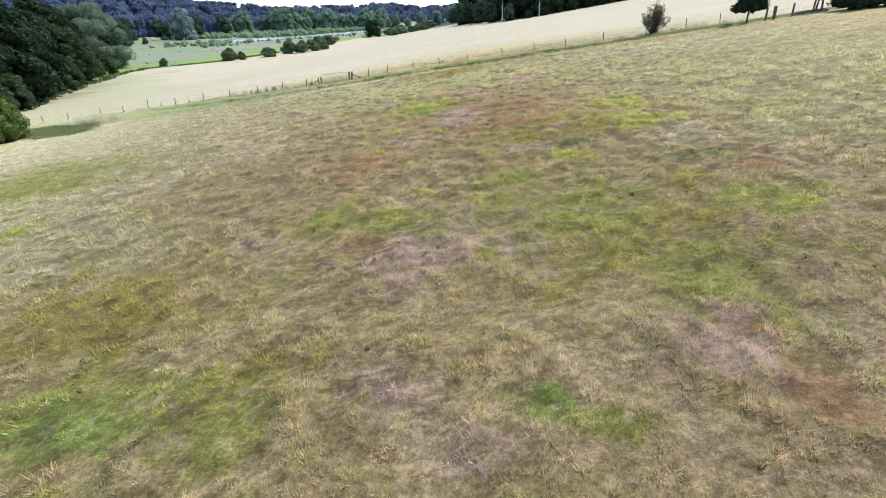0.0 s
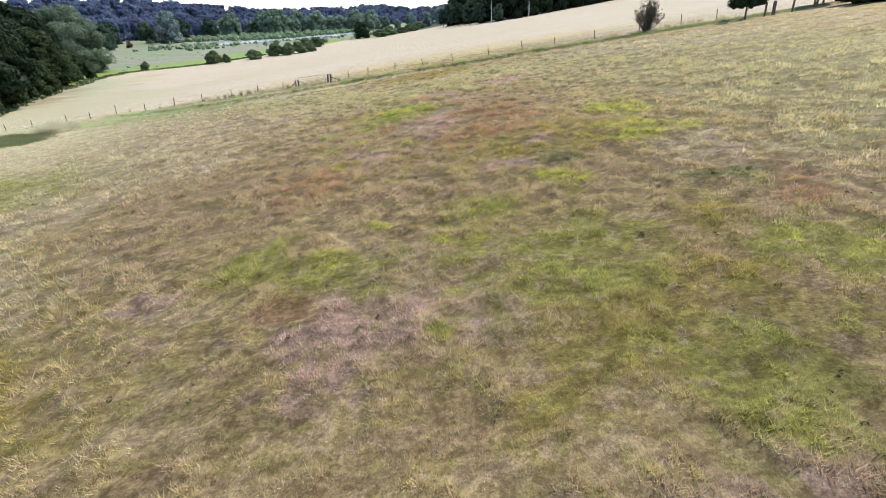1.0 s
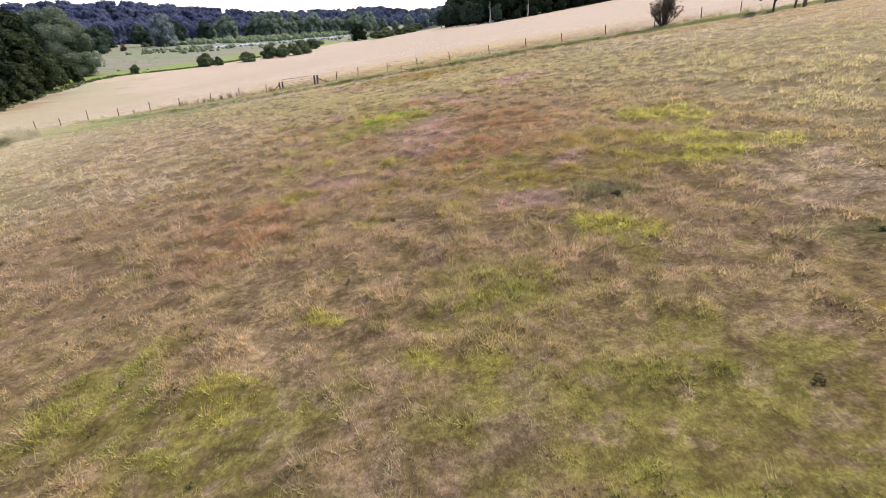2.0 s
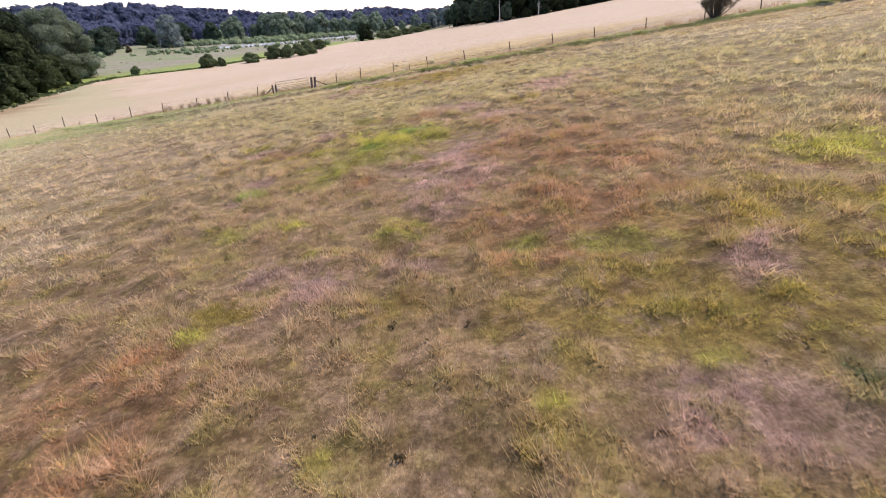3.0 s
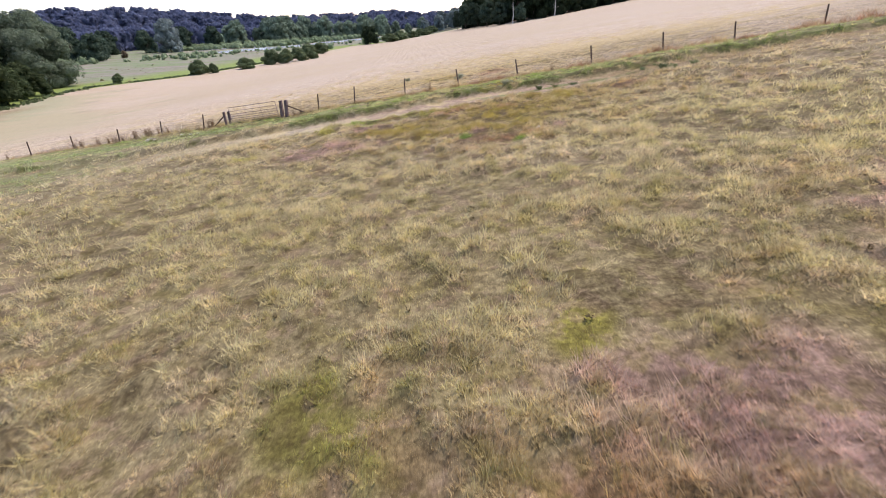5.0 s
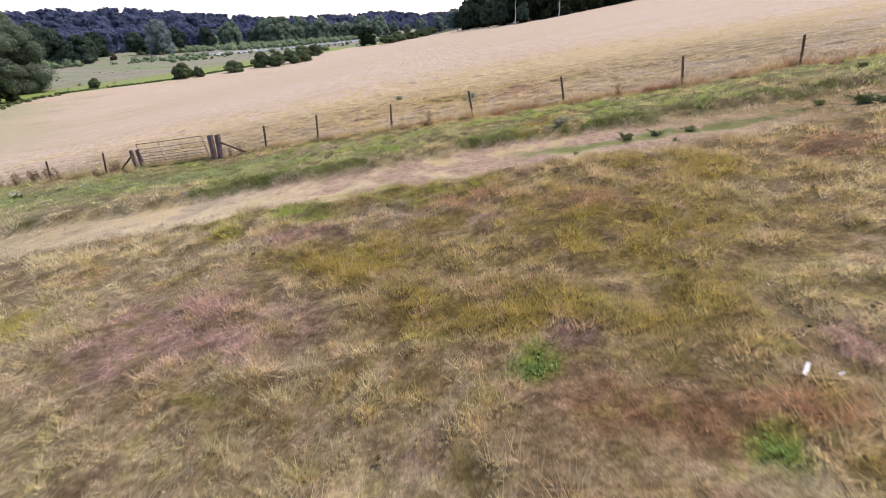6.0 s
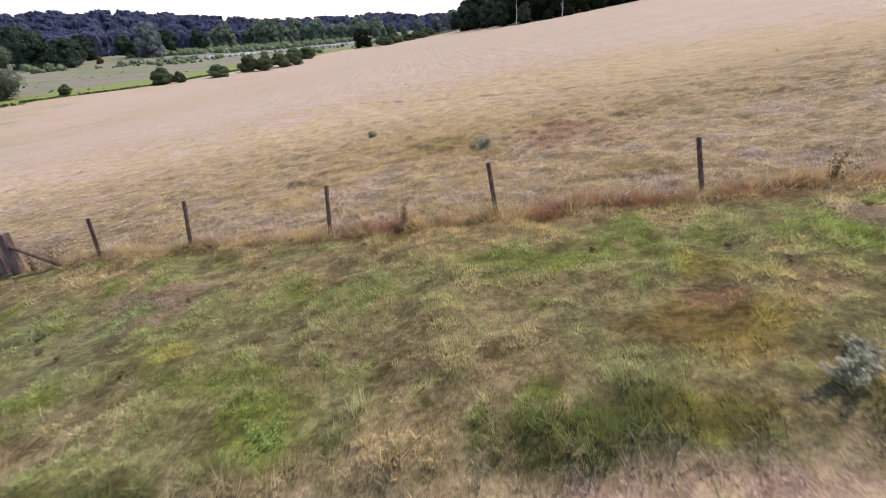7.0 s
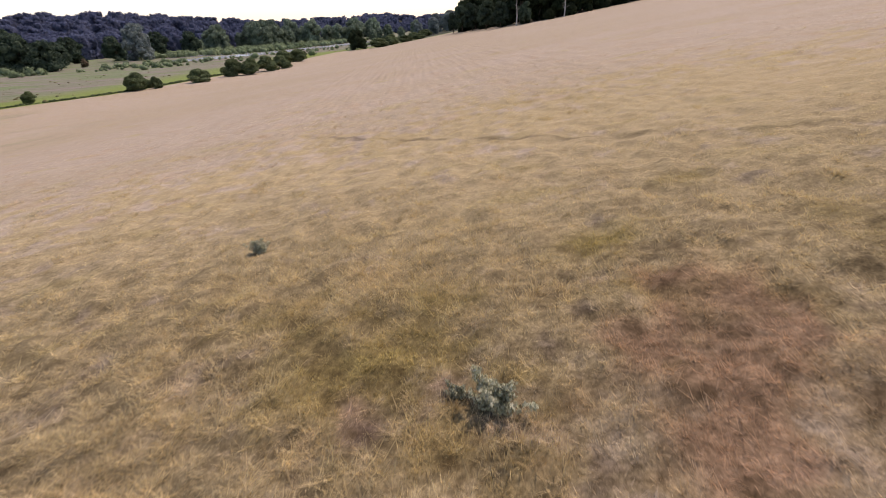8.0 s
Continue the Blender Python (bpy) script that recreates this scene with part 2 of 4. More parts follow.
GRASSY_TURF_LOW = (
    (-1.3, 23.5, 0.47, 0.2, -11), (-9.5, 25.2, 2.5, 1.0, -11), (2.3, 26.8, 1.6, 1.4, -17), (-2.1, 29.0, 0.22, 0.27, -12), (5.8, 29.5, 1.2, 0.77, -24), (0.7, 30.7, 1.7, 1.8, -16),
    (-4.7, 31.9, 1.8, 0.73, -21), (-6.7, 32.9, 0.85, 0.78, -17), (-0.7, 33.8, 0.79, 0.67, -21), (1.5, 41.4, 0.52, 0.37, -23), (1.2, 41.6, 0.34, 0.38, -12), (-0.1, 41.9, 0.29, 0.27, -12),
    (-2.4, 43.2, 0.42, 0.15, -14), (-6.1, 43.3, 0.51, 0.23, -12), (-6.3, 44.6, 0.63, 0.33, -15), (-28.0, 47.2, 5.8, 4.1, -26), (-5.1, 47.6, 0.59, 0.32, -12), (-4.7, 48.5, 0.84, 0.43, -14),
)
GRASSY_TURF_MID = (
    (-3.3, 51.0, 1.7, 1.8, -30), (-1.1, 51.2, 0.62, 0.31, -11), (-4.2, 51.6, 1.2, 0.38, -11), (-3.0, 52.6, 1.1, 0.76, -14), (-4.0, 57.2, 0.7, 0.56, -24), (-5.6, 69.9, 0.51, 0.24, -13),
    (-2.5, 75.6, 0.38, 0.27, -15), (-5.4, 76.3, 1.1, 0.45, -27), (-2.7, 76.5, 1.6, 0.55, -17), (-8.2, 76.8, 0.8, 0.25, -14), (0.8, 80.2, 0.42, 0.19, -12),
)
YELLOW_TURF_LOW = (
    (-6.3, 25.1, 0.2, 0.12, -11), (-8.7, 25.2, 0.36, 0.16, -11), (-7.8, 25.3, 0.29, 0.13, -11), (0.1, 28.8, 0.15, 0.18, -13), (6.2, 29.1, 0.41, 0.29, -23), (5.1, 30.1, 0.21, 0.31, -18),
    (-1.4, 32.5, 0.58, 0.21, -19), (-4.8, 32.7, 0.52, 0.36, -22), (-4.9, 32.7, 0.46, 0.39, -17), (-3.5, 34.1, 0.29, 0.16, -20), (1.9, 35.4, 0.71, 0.45, -26), (-21.1, 36.9, 0.91, 1.8, -20),
    (-3.1, 38.0, 0.18, 0.25, -11), (-0.7, 38.2, 0.15, 0.12, -13), (1.2, 38.4, 0.21, 0.13, -14), (6.5, 39.0, 1.2, 1.0, -38), (-5.5, 40.5, 0.18, 0.12, -15), (7.7, 42.8, 1.3, 1.2, -47),
)
YELLOW_TURF_MID = (
    (-4.1, 42.9, 0.22, 0.25, -12), (6.7, 43.6, 0.36, 0.4, -36), (-2.0, 43.7, 0.15, 0.12, -16), (7.9, 44.0, 0.46, 0.63, -40), (-2.5, 44.0, 0.15, 0.15, -16), (-4.9, 44.3, 0.38, 0.12, -15),
    (-2.3, 51.1, 0.2, 0.17, -10), (-1.9, 52.6, 0.15, 0.12, -15), (-3.1, 52.8, 2.0, 1.2, -34), (-9.2, 55.5, 0.49, 0.31, -17), (-1.1, 58.2, 0.28, 0.36, -29), (-10.4, 72.9, 0.53, 0.43, -16),
    (-7.5, 75.7, 0.57, 0.28, -12), (-5.6, 82.8, 0.62, 0.31, -15), (2.2, 82.8, 0.58, 0.33, -22),
)
LUSH_TURF = (
    (-1.9, 23.9, 0.29, 0.22, -11), (-9.7, 24.9, 1.2, 0.48, -10), (-6.8, 47.6, 0.36, 0.15, -11), (-3.5, 51.5, 0.45, 0.25, -11), (-2.2, 53.3, 0.68, 0.43, -16), (0.3, 67.9, 0.17, 0.16, -11),
    (-1.4, 69.4, 0.18, 0.26, -14), (-5.5, 76.3, 0.68, 0.54, -15), (-0.5, 80.8, 0.15, 0.12, -14), (-3.6, 81.0, 0.49, 0.38, -12), (0.2, 83.8, 0.84, 0.39, -22),
)
GREEN_WEEDS = (
    (6.0, 33.5, 0.77, 0.48, -27),
)
DARK_WEEDS = (
    (2.8, 37.2, 0.73, 0.69, -31), (2.4, 38.0, 0.19, 0.47, -14),
)
DARK_TUFTS = (
    (-3.8, 38.9, 0.15, 0.12, -13), (-2.2, 39.1, 0.15, 0.14, -14), (-2.2, 42.3, 0.18, 0.18, -12), (-8.5, 53.8, 0.38, 0.17, -14),
)
GREEN_STRIP = (
    (-36, 82, 8, 3.5, -20), (-28, 79.5, 6, 2.5, -14), (-45, 84.5, 8, 4, -20),
    (-52, 92.0, 13, 2.6, -14), (-37, 88.6, 9, 2.0, -12), (-25, 86.8, 7, 1.6, -12), (-14, 84.8, 7, 1.2, -10), (-58, 84, 9, 5, -14),
)
LOW_HAY = (
    (-80, 128, 20, 34, 10), (-70, 105, 12, 8, -14), (-92, 165, 8, 30, 5),
)
WOOD_VERGE = (
    (-97.1, 146.7, 6.1, 4.0, 128), (-97.2, 150.8, 7.0, 4.0, 127), (-97.8, 156.0, 6.8, 4.0, 126), (-99.2, 162.8, 6.6, 4.0, 125), (-100.8, 170.4, 6.4, 4.0, 124),
)
GREEN_VERGE = (
    (-105.1, 181.6, 8.1, 3.5, 119), (-108.2, 190.0, 8.7, 3.5, 117), (-96.1, 168.2, 12.4, 3.5, 112),
)
TRACK_WEEDS = (
    (2.6, 78.1, 1.6, 0.34, -8), (6.8, 78.0, 3.4, 0.36, -4),
)
GROWTH = (
    ((0.352, 0.300, 0.182), PALE_TURF),
    ((0.258, 0.184, 0.105), BROWN_TURF),
    ((0.308, 0.266, 0.136), LIGHT_TURF),
    ((0.318, 0.254, 0.122), NEAR_HAY),
    ((0.350, 0.275, 0.175), STRAW_TURF),
    ((0.210, 0.163, 0.042), OLIVE_TURF_LOW + OLIVE_TURF_MID + OLIVE_TURF_HIGH),
    ((0.215, 0.190, 0.120), SAGE_TURF),
    ((0.300, 0.203, 0.162), MAUVE_TURF_LOW + MAUVE_TURF_MID + MAUVE_TURF_HIGH),
    ((0.250, 0.146, 0.078), RUST_TURF_LOW + RUST_TURF_MID),
    ((0.192, 0.188, 0.046), GRASSY_TURF_LOW + GRASSY_TURF_MID),
    ((0.275, 0.262, 0.055), YELLOW_TURF_LOW + YELLOW_TURF_MID),
    ((0.165, 0.228, 0.048), LUSH_TURF),
    ((0.110, 0.130, 0.045), GREEN_WEEDS),
    ((0.110, 0.100, 0.050), DARK_WEEDS),
    ((0.135, 0.090, 0.064), DARK_TUFTS),
    ((0.190, 0.228, 0.095), GREEN_STRIP),
    ((0.265, 0.250, 0.150), LOW_HAY),
    ((0.140, 0.115, 0.055), WOOD_VERGE),
    ((0.200, 0.230, 0.130), GREEN_VERGE),
    ((0.105, 0.130, 0.040), TRACK_WEEDS),
)


def growth(x, y):
    """Colour of the other growth at each place and how far it takes over there, as rows of four."""
    ragged = 1.5 * (wave(x, y, 0.9, 81) - 0.5) + 1.1 * (wave(x, y, 0.33, 82) - 0.5)
    out = np.zeros(x.shape + (4,))
    for colour, places in GROWTH:
        least = np.full(x.shape, 9.0)
        for px, py, a, b, turn in places:
            c, s = math.cos(radians(turn)), math.sin(radians(turn))
            u, v = x - px, y - py
            least = np.minimum(least, np.hypot((u * c + v * s) / a, (v * c - u * s) / b))
        k = 1 - smooth(0.45, 1.8, least + ragged)
        out[..., 3] = out[..., 3] + k - out[..., 3] * k
        share = k / np.maximum(out[..., 3], 1e-6)
        out[..., :3] += (np.array(colour) - out[..., :3]) * share[..., None]
    return out


def clump_here(n):
    """Where single tufts stand: the same for their colour and for the painted dark of old growth and shade between
    them.
    """
    return n.math("MULTIPLY_ADD", n.noise(4.5, 5, 0.72, stretch=(0.85, 1.2, 1)), 0.5, n.math("MULTIPLY", n.noise(12, 5, 0.75), 0.5))


def meadow_colour(n, dry=0.0):
    """Colour of the turf by where it grows; the same for soil sheet and blades."""
    x, y, z = n.xyz()
    warp = n.noise(1.6, 5, 0.65)
    big, mid, fine = n.noise(0.09, 4), n.noise(0.42, 4), n.noise(2.3, 4)
    c = n.mix(n.ramp(big, 0.36, 0.62), (0.295, 0.220, 0.116), (0.255, 0.200, 0.085))
    c = n.mix(n.math("MULTIPLY", n.ramp(mid, 0.48, 0.70), 0.7), c, (0.340, 0.256, 0.160))
    c = n.mix(n.ramp(n.noise(0.55, 4, at=None, stretch=(1, 1.4, 0)), 0.58, 0.74), c, (0.215, 0.185, 0.068))
    c = n.mix(n.math("MULTIPLY", n.ramp(n.noise(0.8, 5, 0.65, stretch=(1.2, 1, 3)), 0.52, 0.68), 0.45), c, (0.25, 0.158, 0.095))
    # distance to the fence line and to the track
    fd = n.math("MULTIPLY_ADD", x, 0.222, n.math("SUBTRACT", y, 86.1))
    low = n.math("MAXIMUM", n.math("SUBTRACT", -14.0, x), 0.0)
    pd = n.math("SUBTRACT", n.math("MULTIPLY_ADD", n.math("MAXIMUM", x, 0.0), 0.1, n.math("SUBTRACT", y, 78.7)),
                n.math("MULTIPLY", n.math("MULTIPLY", low, low), 0.0133))
    wob = n.math("MULTIPLY_ADD", warp, 1.6, -0.8)
    strip = n.mix(n.ramp(mid, 0.40, 0.62), (0.205, 0.232, 0.082), (0.238, 0.246, 0.108))
    strip = n.mix(n.ramp(n.noise(0.7, 3), 0.52, 0.66), strip, (0.155, 0.21, 0.048))
    in_strip = n.math("MULTIPLY", n.ramp(n.math("ADD", pd, n.math("MULTIPLY", wob, 0.4)), 1.1, 1.5), n.ramp(fd, 0.6, -0.3))
    c = n.mix(in_strip, c, strip)
    edge = n.math("MULTIPLY", n.ramp(n.math("ABSOLUTE", n.math("SUBTRACT", n.math("ADD", pd, n.math("MULTIPLY", wob, 0.4)), 1.5)), 0.6, 0.2), 0.95)
    c = n.mix(edge, c, (0.085, 0.115, 0.03))
    track = n.mix(n.ramp(n.noise(1.4, 4), 0.38, 0.62), (0.275, 0.198, 0.155), (0.235, 0.178, 0.128))
    track = n.mix(n.math("MULTIPLY", n.ramp(n.noise(7, 5, 0.75), 0.48, 0.58), 0.85), track, (0.12, 0.085, 0.06))
    track = n.mix(n.math("MULTIPLY", n.ramp(n.noise(19, 3, 0.6), 0.57, 0.66), 0.85), track, (0.42, 0.335, 0.255))
    track = n.mix(n.ramp(x, -11.0, -5.0), n.mix(0.6, track, (0.262, 0.255, 0.190)), track)
    on = n.ramp(n.math("ADD", n.math("ABSOLUTE", n.math("ADD", pd, 0.15)), n.math("MULTIPLY", wob, 0.7)), 1.7, 1.0)
    on = n.math("MULTIPLY", on, n.math("MULTIPLY", n.math("MULTIPLY_ADD", n.ramp(x, -22, -9), 0.9, 0.1), n.math("MULTIPLY_ADD", n.ramp(x, 10, 3), 0.8, 0.2)))
    c = n.mix(n.math("MULTIPLY", on, 0.8), c, track)
    # hay beyond the fence
    hay = n.mix(n.ramp(n.noise(0.05, 4, stretch=(0.5, 1.6, 1)), 0.35, 0.65), (0.345, 0.288, 0.214), (0.325, 0.270, 0.186))
    hay = n.mix(n.math("MULTIPLY", n.ramp(n.noise(0.5, 4), 0.5, 0.7), 0.5), hay, (0.33, 0.245, 0.155))
    hay = n.mix(n.math("MULTIPLY", n.ramp(n.noise(0.3, 4, stretch=(0.7, 1.5, 1)), 0.58, 0.7), 0.55), hay, (0.31, 0.265, 0.12))
    over = n.ramp(n.math("ADD", fd, n.math("MULTIPLY", wob, 0.5)), -0.3, 0.5)
    c = n.mix(over, c, hay)
    rank = n.math("MULTIPLY", n.ramp(n.math("ABSOLUTE", n.math("ADD", fd, n.math("MULTIPLY_ADD", warp, 0.8, -0.4))), 0.75, 0.2),
                  n.math("MULTIPLY_ADD", n.ramp(x, -6.0, -2.0), 0.5, 0.5))
    c = n.mix(n.math("MULTIPLY", rank, 0.85), c, (0.178, 0.082, 0.048))
    grown = n.t.nodes.new("ShaderNodeAttribute")
    grown.attribute_name = "growth"
    c = n.mix(n.math("MULTIPLY", n.ramp(n.math("ADD", grown.outputs["Alpha"], n.math("MULTIPLY_ADD", n.noise(4.5, 3, 0.6), 1.6, -0.8)), 0.0, 1.0), n.math("MULTIPLY_ADD", over, -0.25, 0.95)), c, grown.outputs["Color"])
    # single plants lighter and darker than their neighbours
    clump = clump_here(n)
    turf = n.math("MULTIPLY", n.math("MULTIPLY", n.math("SUBTRACT", 1.0, over), n.math("MULTIPLY_ADD", in_strip, -0.8, 1.0)), n.math("SUBTRACT", 1.0, on))
    c = n.mix(n.math("MULTIPLY", n.math("MULTIPLY", n.ramp(fine, 0.50, 0.62), 0.45), turf), c, (0.20, 0.178, 0.048))
    c = n.mix(n.math("MULTIPLY", n.math("MULTIPLY", n.ramp(n.noise(2.7, 4, 0.6, stretch=(1, 1, 2.5)), 0.52, 0.64), 0.45), turf), c, (0.33, 0.235, 0.165))
    off = n.math("MULTIPLY_ADD", on, -0.8, 1.0)
    near = n.math("MULTIPLY", off, n.math("MULTIPLY_ADD", n.ramp(fd, 2.0, 28.0), -0.8, 1.0))
    c = n.mix(near, c, n.scale(c, n.math("MULTIPLY_ADD", n.ramp(n.noise(1.9, 5, 0.7, stretch=(0.75, 1.3, 1)), 0.38, 0.60), 0.42, 0.80)))
    c = n.mix(near, c, n.scale(c, n.math("MULTIPLY_ADD", n.ramp(clump, 0.375, 0.605), 0.54, 0.72)))
    c = n.mix(n.math("MULTIPLY", n.math("MULTIPLY", n.ramp(n.noise(2.6, 4), 0.60, 0.72), 0.5), near), c, n.mix(over, (0.10, 0.105, 0.03), (0.16, 0.115, 0.05)))
    return c, on


def ground_material():
    n = Nodes("turf")
    c, on = meadow_colour(n)
    x, y, z = n.xyz()
    # marsh on the valley floor and the wood's floor on the hills
    marsh = n.mix(n.ramp(n.noise(0.03, 5, stretch=(0.6, 1.6, 1)), 0.40, 0.60), (0.170, 0.172, 0.120), (0.135, 0.175, 0.085))
    marsh = n.mix(n.ramp(n.noise(0.07, 5, 0.6, stretch=(0.5, 1.8, 1)), 0.50, 0.62), marsh, (0.200, 0.172, 0.142))
    marsh = n.mix(n.math("MULTIPLY", n.ramp(n.noise(0.25, 4, 0.6, stretch=(0.5, 1.6, 1)), 0.55, 0.68), 0.6), marsh, (0.08, 0.09, 0.045))
    edge = n.t.nodes.new("ShaderNodeAttribute")
    edge.attribute_name = "marsh"
    past = n.math("ADD", edge.outputs["Fac"], n.math("MULTIPLY_ADD", n.noise(0.12, 3), 5.0, -2.5))
    c = n.mix(n.ramp(past, -1.5, 1.5), c, (0.15, 0.20, 0.055))
    c = n.mix(n.ramp(past, 14, 42), c, marsh)
    c = n.mix(n.math("MULTIPLY", n.ramp(past, 10, 20), n.ramp(z, -9.6, -7.5)), c, (0.05, 0.055, 0.035))
    c = n.scale(c, n.math("MULTIPLY_ADD", n.ramp(n.math("MULTIPLY_ADD", x, 0.222, n.math("SUBTRACT", y, 86.1)), 0.5, -0.5), 0.06, 1.0))
    # earth and old dead growth, darkened further to paint the shade between the plants
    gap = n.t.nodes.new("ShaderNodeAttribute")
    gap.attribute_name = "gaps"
    thatch_shade = n.math("MULTIPLY", gap.outputs["Fac"], n.math("MULTIPLY_ADD", on, -0.9, 1.0))
    thatch_shade = n.math("MULTIPLY", thatch_shade, n.math("MULTIPLY_ADD", n.ramp(clump_here(n), 0.62, 0.38), 0.25, 0.75))
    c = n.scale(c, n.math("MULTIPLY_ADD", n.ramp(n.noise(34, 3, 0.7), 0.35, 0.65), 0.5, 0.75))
    c = n.mix(thatch_shade, c, n.mix(0.5, n.scale(c, 0.27), (0.052, 0.032, 0.012)))
    n.bump(n.noise(7, 6, 0.75), 0.55, 0.06)
    return n.done(c, 0.95, spec=0.1)


def blade_material():
    n = Nodes("grass_blades")
    c, on = meadow_colour(n)
    c = n.mix(n.math("MULTIPLY", on, 0.8), c, (0.265, 0.222, 0.172))
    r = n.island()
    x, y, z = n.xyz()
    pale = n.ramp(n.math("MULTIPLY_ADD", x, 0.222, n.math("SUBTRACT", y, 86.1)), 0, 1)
    # blades lifted well above the ground's tone, standing for light on their tips
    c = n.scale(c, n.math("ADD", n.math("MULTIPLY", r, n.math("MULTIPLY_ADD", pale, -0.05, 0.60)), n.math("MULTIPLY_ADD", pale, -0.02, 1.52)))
    return n.done(c, 0.8, leaf=0.52, spec=0.1)


def plain_leaf(name, dark, light, grain=1.3, leaf=0.3, mottle=0.6, relief=0.45):
    n = Nodes(name)
    c = n.mix(n.island(), dark, light)
    c = n.mix(n.math("MULTIPLY", n.ramp(n.noise(grain, 5, 0.75), 0.42, 0.60), mottle), c, n.scale(c, 0.45))
    n.bump(n.noise(grain * 1.5, 5, 0.75), 0.8, relief / grain)
    c = n.scale(c, n.math("MULTIPLY_ADD", n.per_object(), 0.5, 0.75))
    return n.done(c, 0.85, leaf=leaf, spec=0.05)


def wood_material(name, a, b, grain=14):
    n = Nodes(name)
    c = n.mix(n.ramp(n.noise(grain, 5, stretch=(1, 1, 0.08)), 0.35, 0.65), a, b)
    c = n.mix(n.ramp(n.noise(2.5, 3), 0.55, 0.75), c, n.scale(c, 0.6))
    n.bump(n.noise(grain * 2, 4, stretch=(1, 1, 0.1)), 0.6, 0.01)
    return n.done(c, 0.85, spec=0.2)


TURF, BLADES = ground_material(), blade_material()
LEAF_DARK = plain_leaf("leaves_dark", (0.013, 0.023, 0.013), (0.046, 0.067, 0.033), 0.9, leaf=0.2)
LEAF_WILLOW = plain_leaf("leaves_willow", (0.115, 0.155, 0.095), (0.235, 0.295, 0.20), 0.8, leaf=0.4)
LEAF_MID = plain_leaf("leaves_mid", (0.10, 0.14, 0.035), (0.24, 0.29, 0.08))
# blue, low-contrast tint put into the far leaf colour in place of haze
LEAF_HAZED = plain_leaf("leaves_far_hazed", (0.080, 0.100, 0.162), (0.138, 0.168, 0.250), 0.055, leaf=0.55, mottle=0.38, relief=0.1)
LEAF_DEEP = plain_leaf("leaves_deep_green", (0.040, 0.064, 0.046), (0.095, 0.140, 0.092), 0.25)
LEAF_GREY = plain_leaf("leaves_grey", (0.14, 0.180, 0.175), (0.23, 0.285, 0.265), 0.2, mottle=0.35)
LEAF_HAZEL = plain_leaf("leaves_hazel", (0.145, 0.205, 0.145), (0.29, 0.38, 0.27), 0.12, mottle=0.5)
LEAF_SCRUB = plain_leaf("leaves_scrub", (0.17, 0.24, 0.13), (0.31, 0.40, 0.23), 0.45, mottle=0.4)
LEAF_RED = plain_leaf("leaves_hawthorn", (0.12, 0.092, 0.062), (0.23, 0.18, 0.12))
LEAF_THISTLE = plain_leaf("leaves_thistle", (0.32, 0.34, 0.21), (0.58, 0.58, 0.42), mottle=0.3)
LEAF_GREEN = plain_leaf("leaves_hedge", (0.04, 0.062, 0.028), (0.11, 0.145, 0.065))
DRY = plain_leaf("dry_stems", (0.16, 0.095, 0.058), (0.38, 0.265, 0.16))
SEDGE = plain_leaf("sedge", (0.14, 0.135, 0.07), (0.21, 0.19, 0.11))
FRESH = plain_leaf("fresh_grass", (0.20, 0.30, 0.08), (0.36, 0.48, 0.16), leaf=0.5, mottle=0.2)
LEAF_NETTLE = plain_leaf("leaves_nettle", (0.12, 0.155, 0.07), (0.25, 0.30, 0.14), mottle=0.35)
ROSETTE = plain_leaf("rosette_leaves", (0.12, 0.09, 0.05), (0.22, 0.175, 0.085))
LEAF_SHRUB = plain_leaf("leaves_shrub", (0.078, 0.112, 0.052), (0.185, 0.238, 0.118), 0.9)
REED = plain_leaf("reed", (0.50, 0.45, 0.28), (0.72, 0.66, 0.45), leaf=0.5)
DITCH = plain_leaf("ditch_grass", (0.15, 0.175, 0.075), (0.28, 0.29, 0.14), leaf=0.45, mottle=0.3)
STRAW_STALK = plain_leaf("straw", (0.46, 0.37, 0.24), (0.72, 0.62, 0.46))
BARK = wood_material("bark", (0.045, 0.035, 0.028), (0.12, 0.10, 0.08), 6)
BIRCH = wood_material("pale_bark", (0.25, 0.24, 0.22), (0.45, 0.44, 0.41), 6)
POST = wood_material("weathered_post", (0.052, 0.034, 0.025), (0.155, 0.105, 0.077), 30)
OAK = wood_material("gate_post", (0.075, 0.05, 0.045), (0.21, 0.15, 0.135), 20)


def galvanised():
    n = Nodes("galvanised_steel")
    c = n.mix(n.ramp(n.noise(12, 4), 0.4, 0.6), (0.12, 0.085, 0.075), (0.25, 0.19, 0.165))
    return n.done(c, n.math("MULTIPLY_ADD", n.noise(20, 2), 0.2, 0.5), metal=0.25)


def water_material():
    n = Nodes("water")
    n.bump(n.noise(0.35, 3), 0.15, 0.2)
    # pale grey base stands in for much of the sky's reflection
    return n.done((0.34, 0.35, 0.35), 0.18, spec=1.0)


STEEL, WATER = galvanised(), water_material()
RUSTY = Nodes("rusty_wire").done((0.09, 0.07, 0.055), 0.7, metal=0.3)
PAPER = Nodes("white_paper").done((0.8, 0.79, 0.76), 0.6)


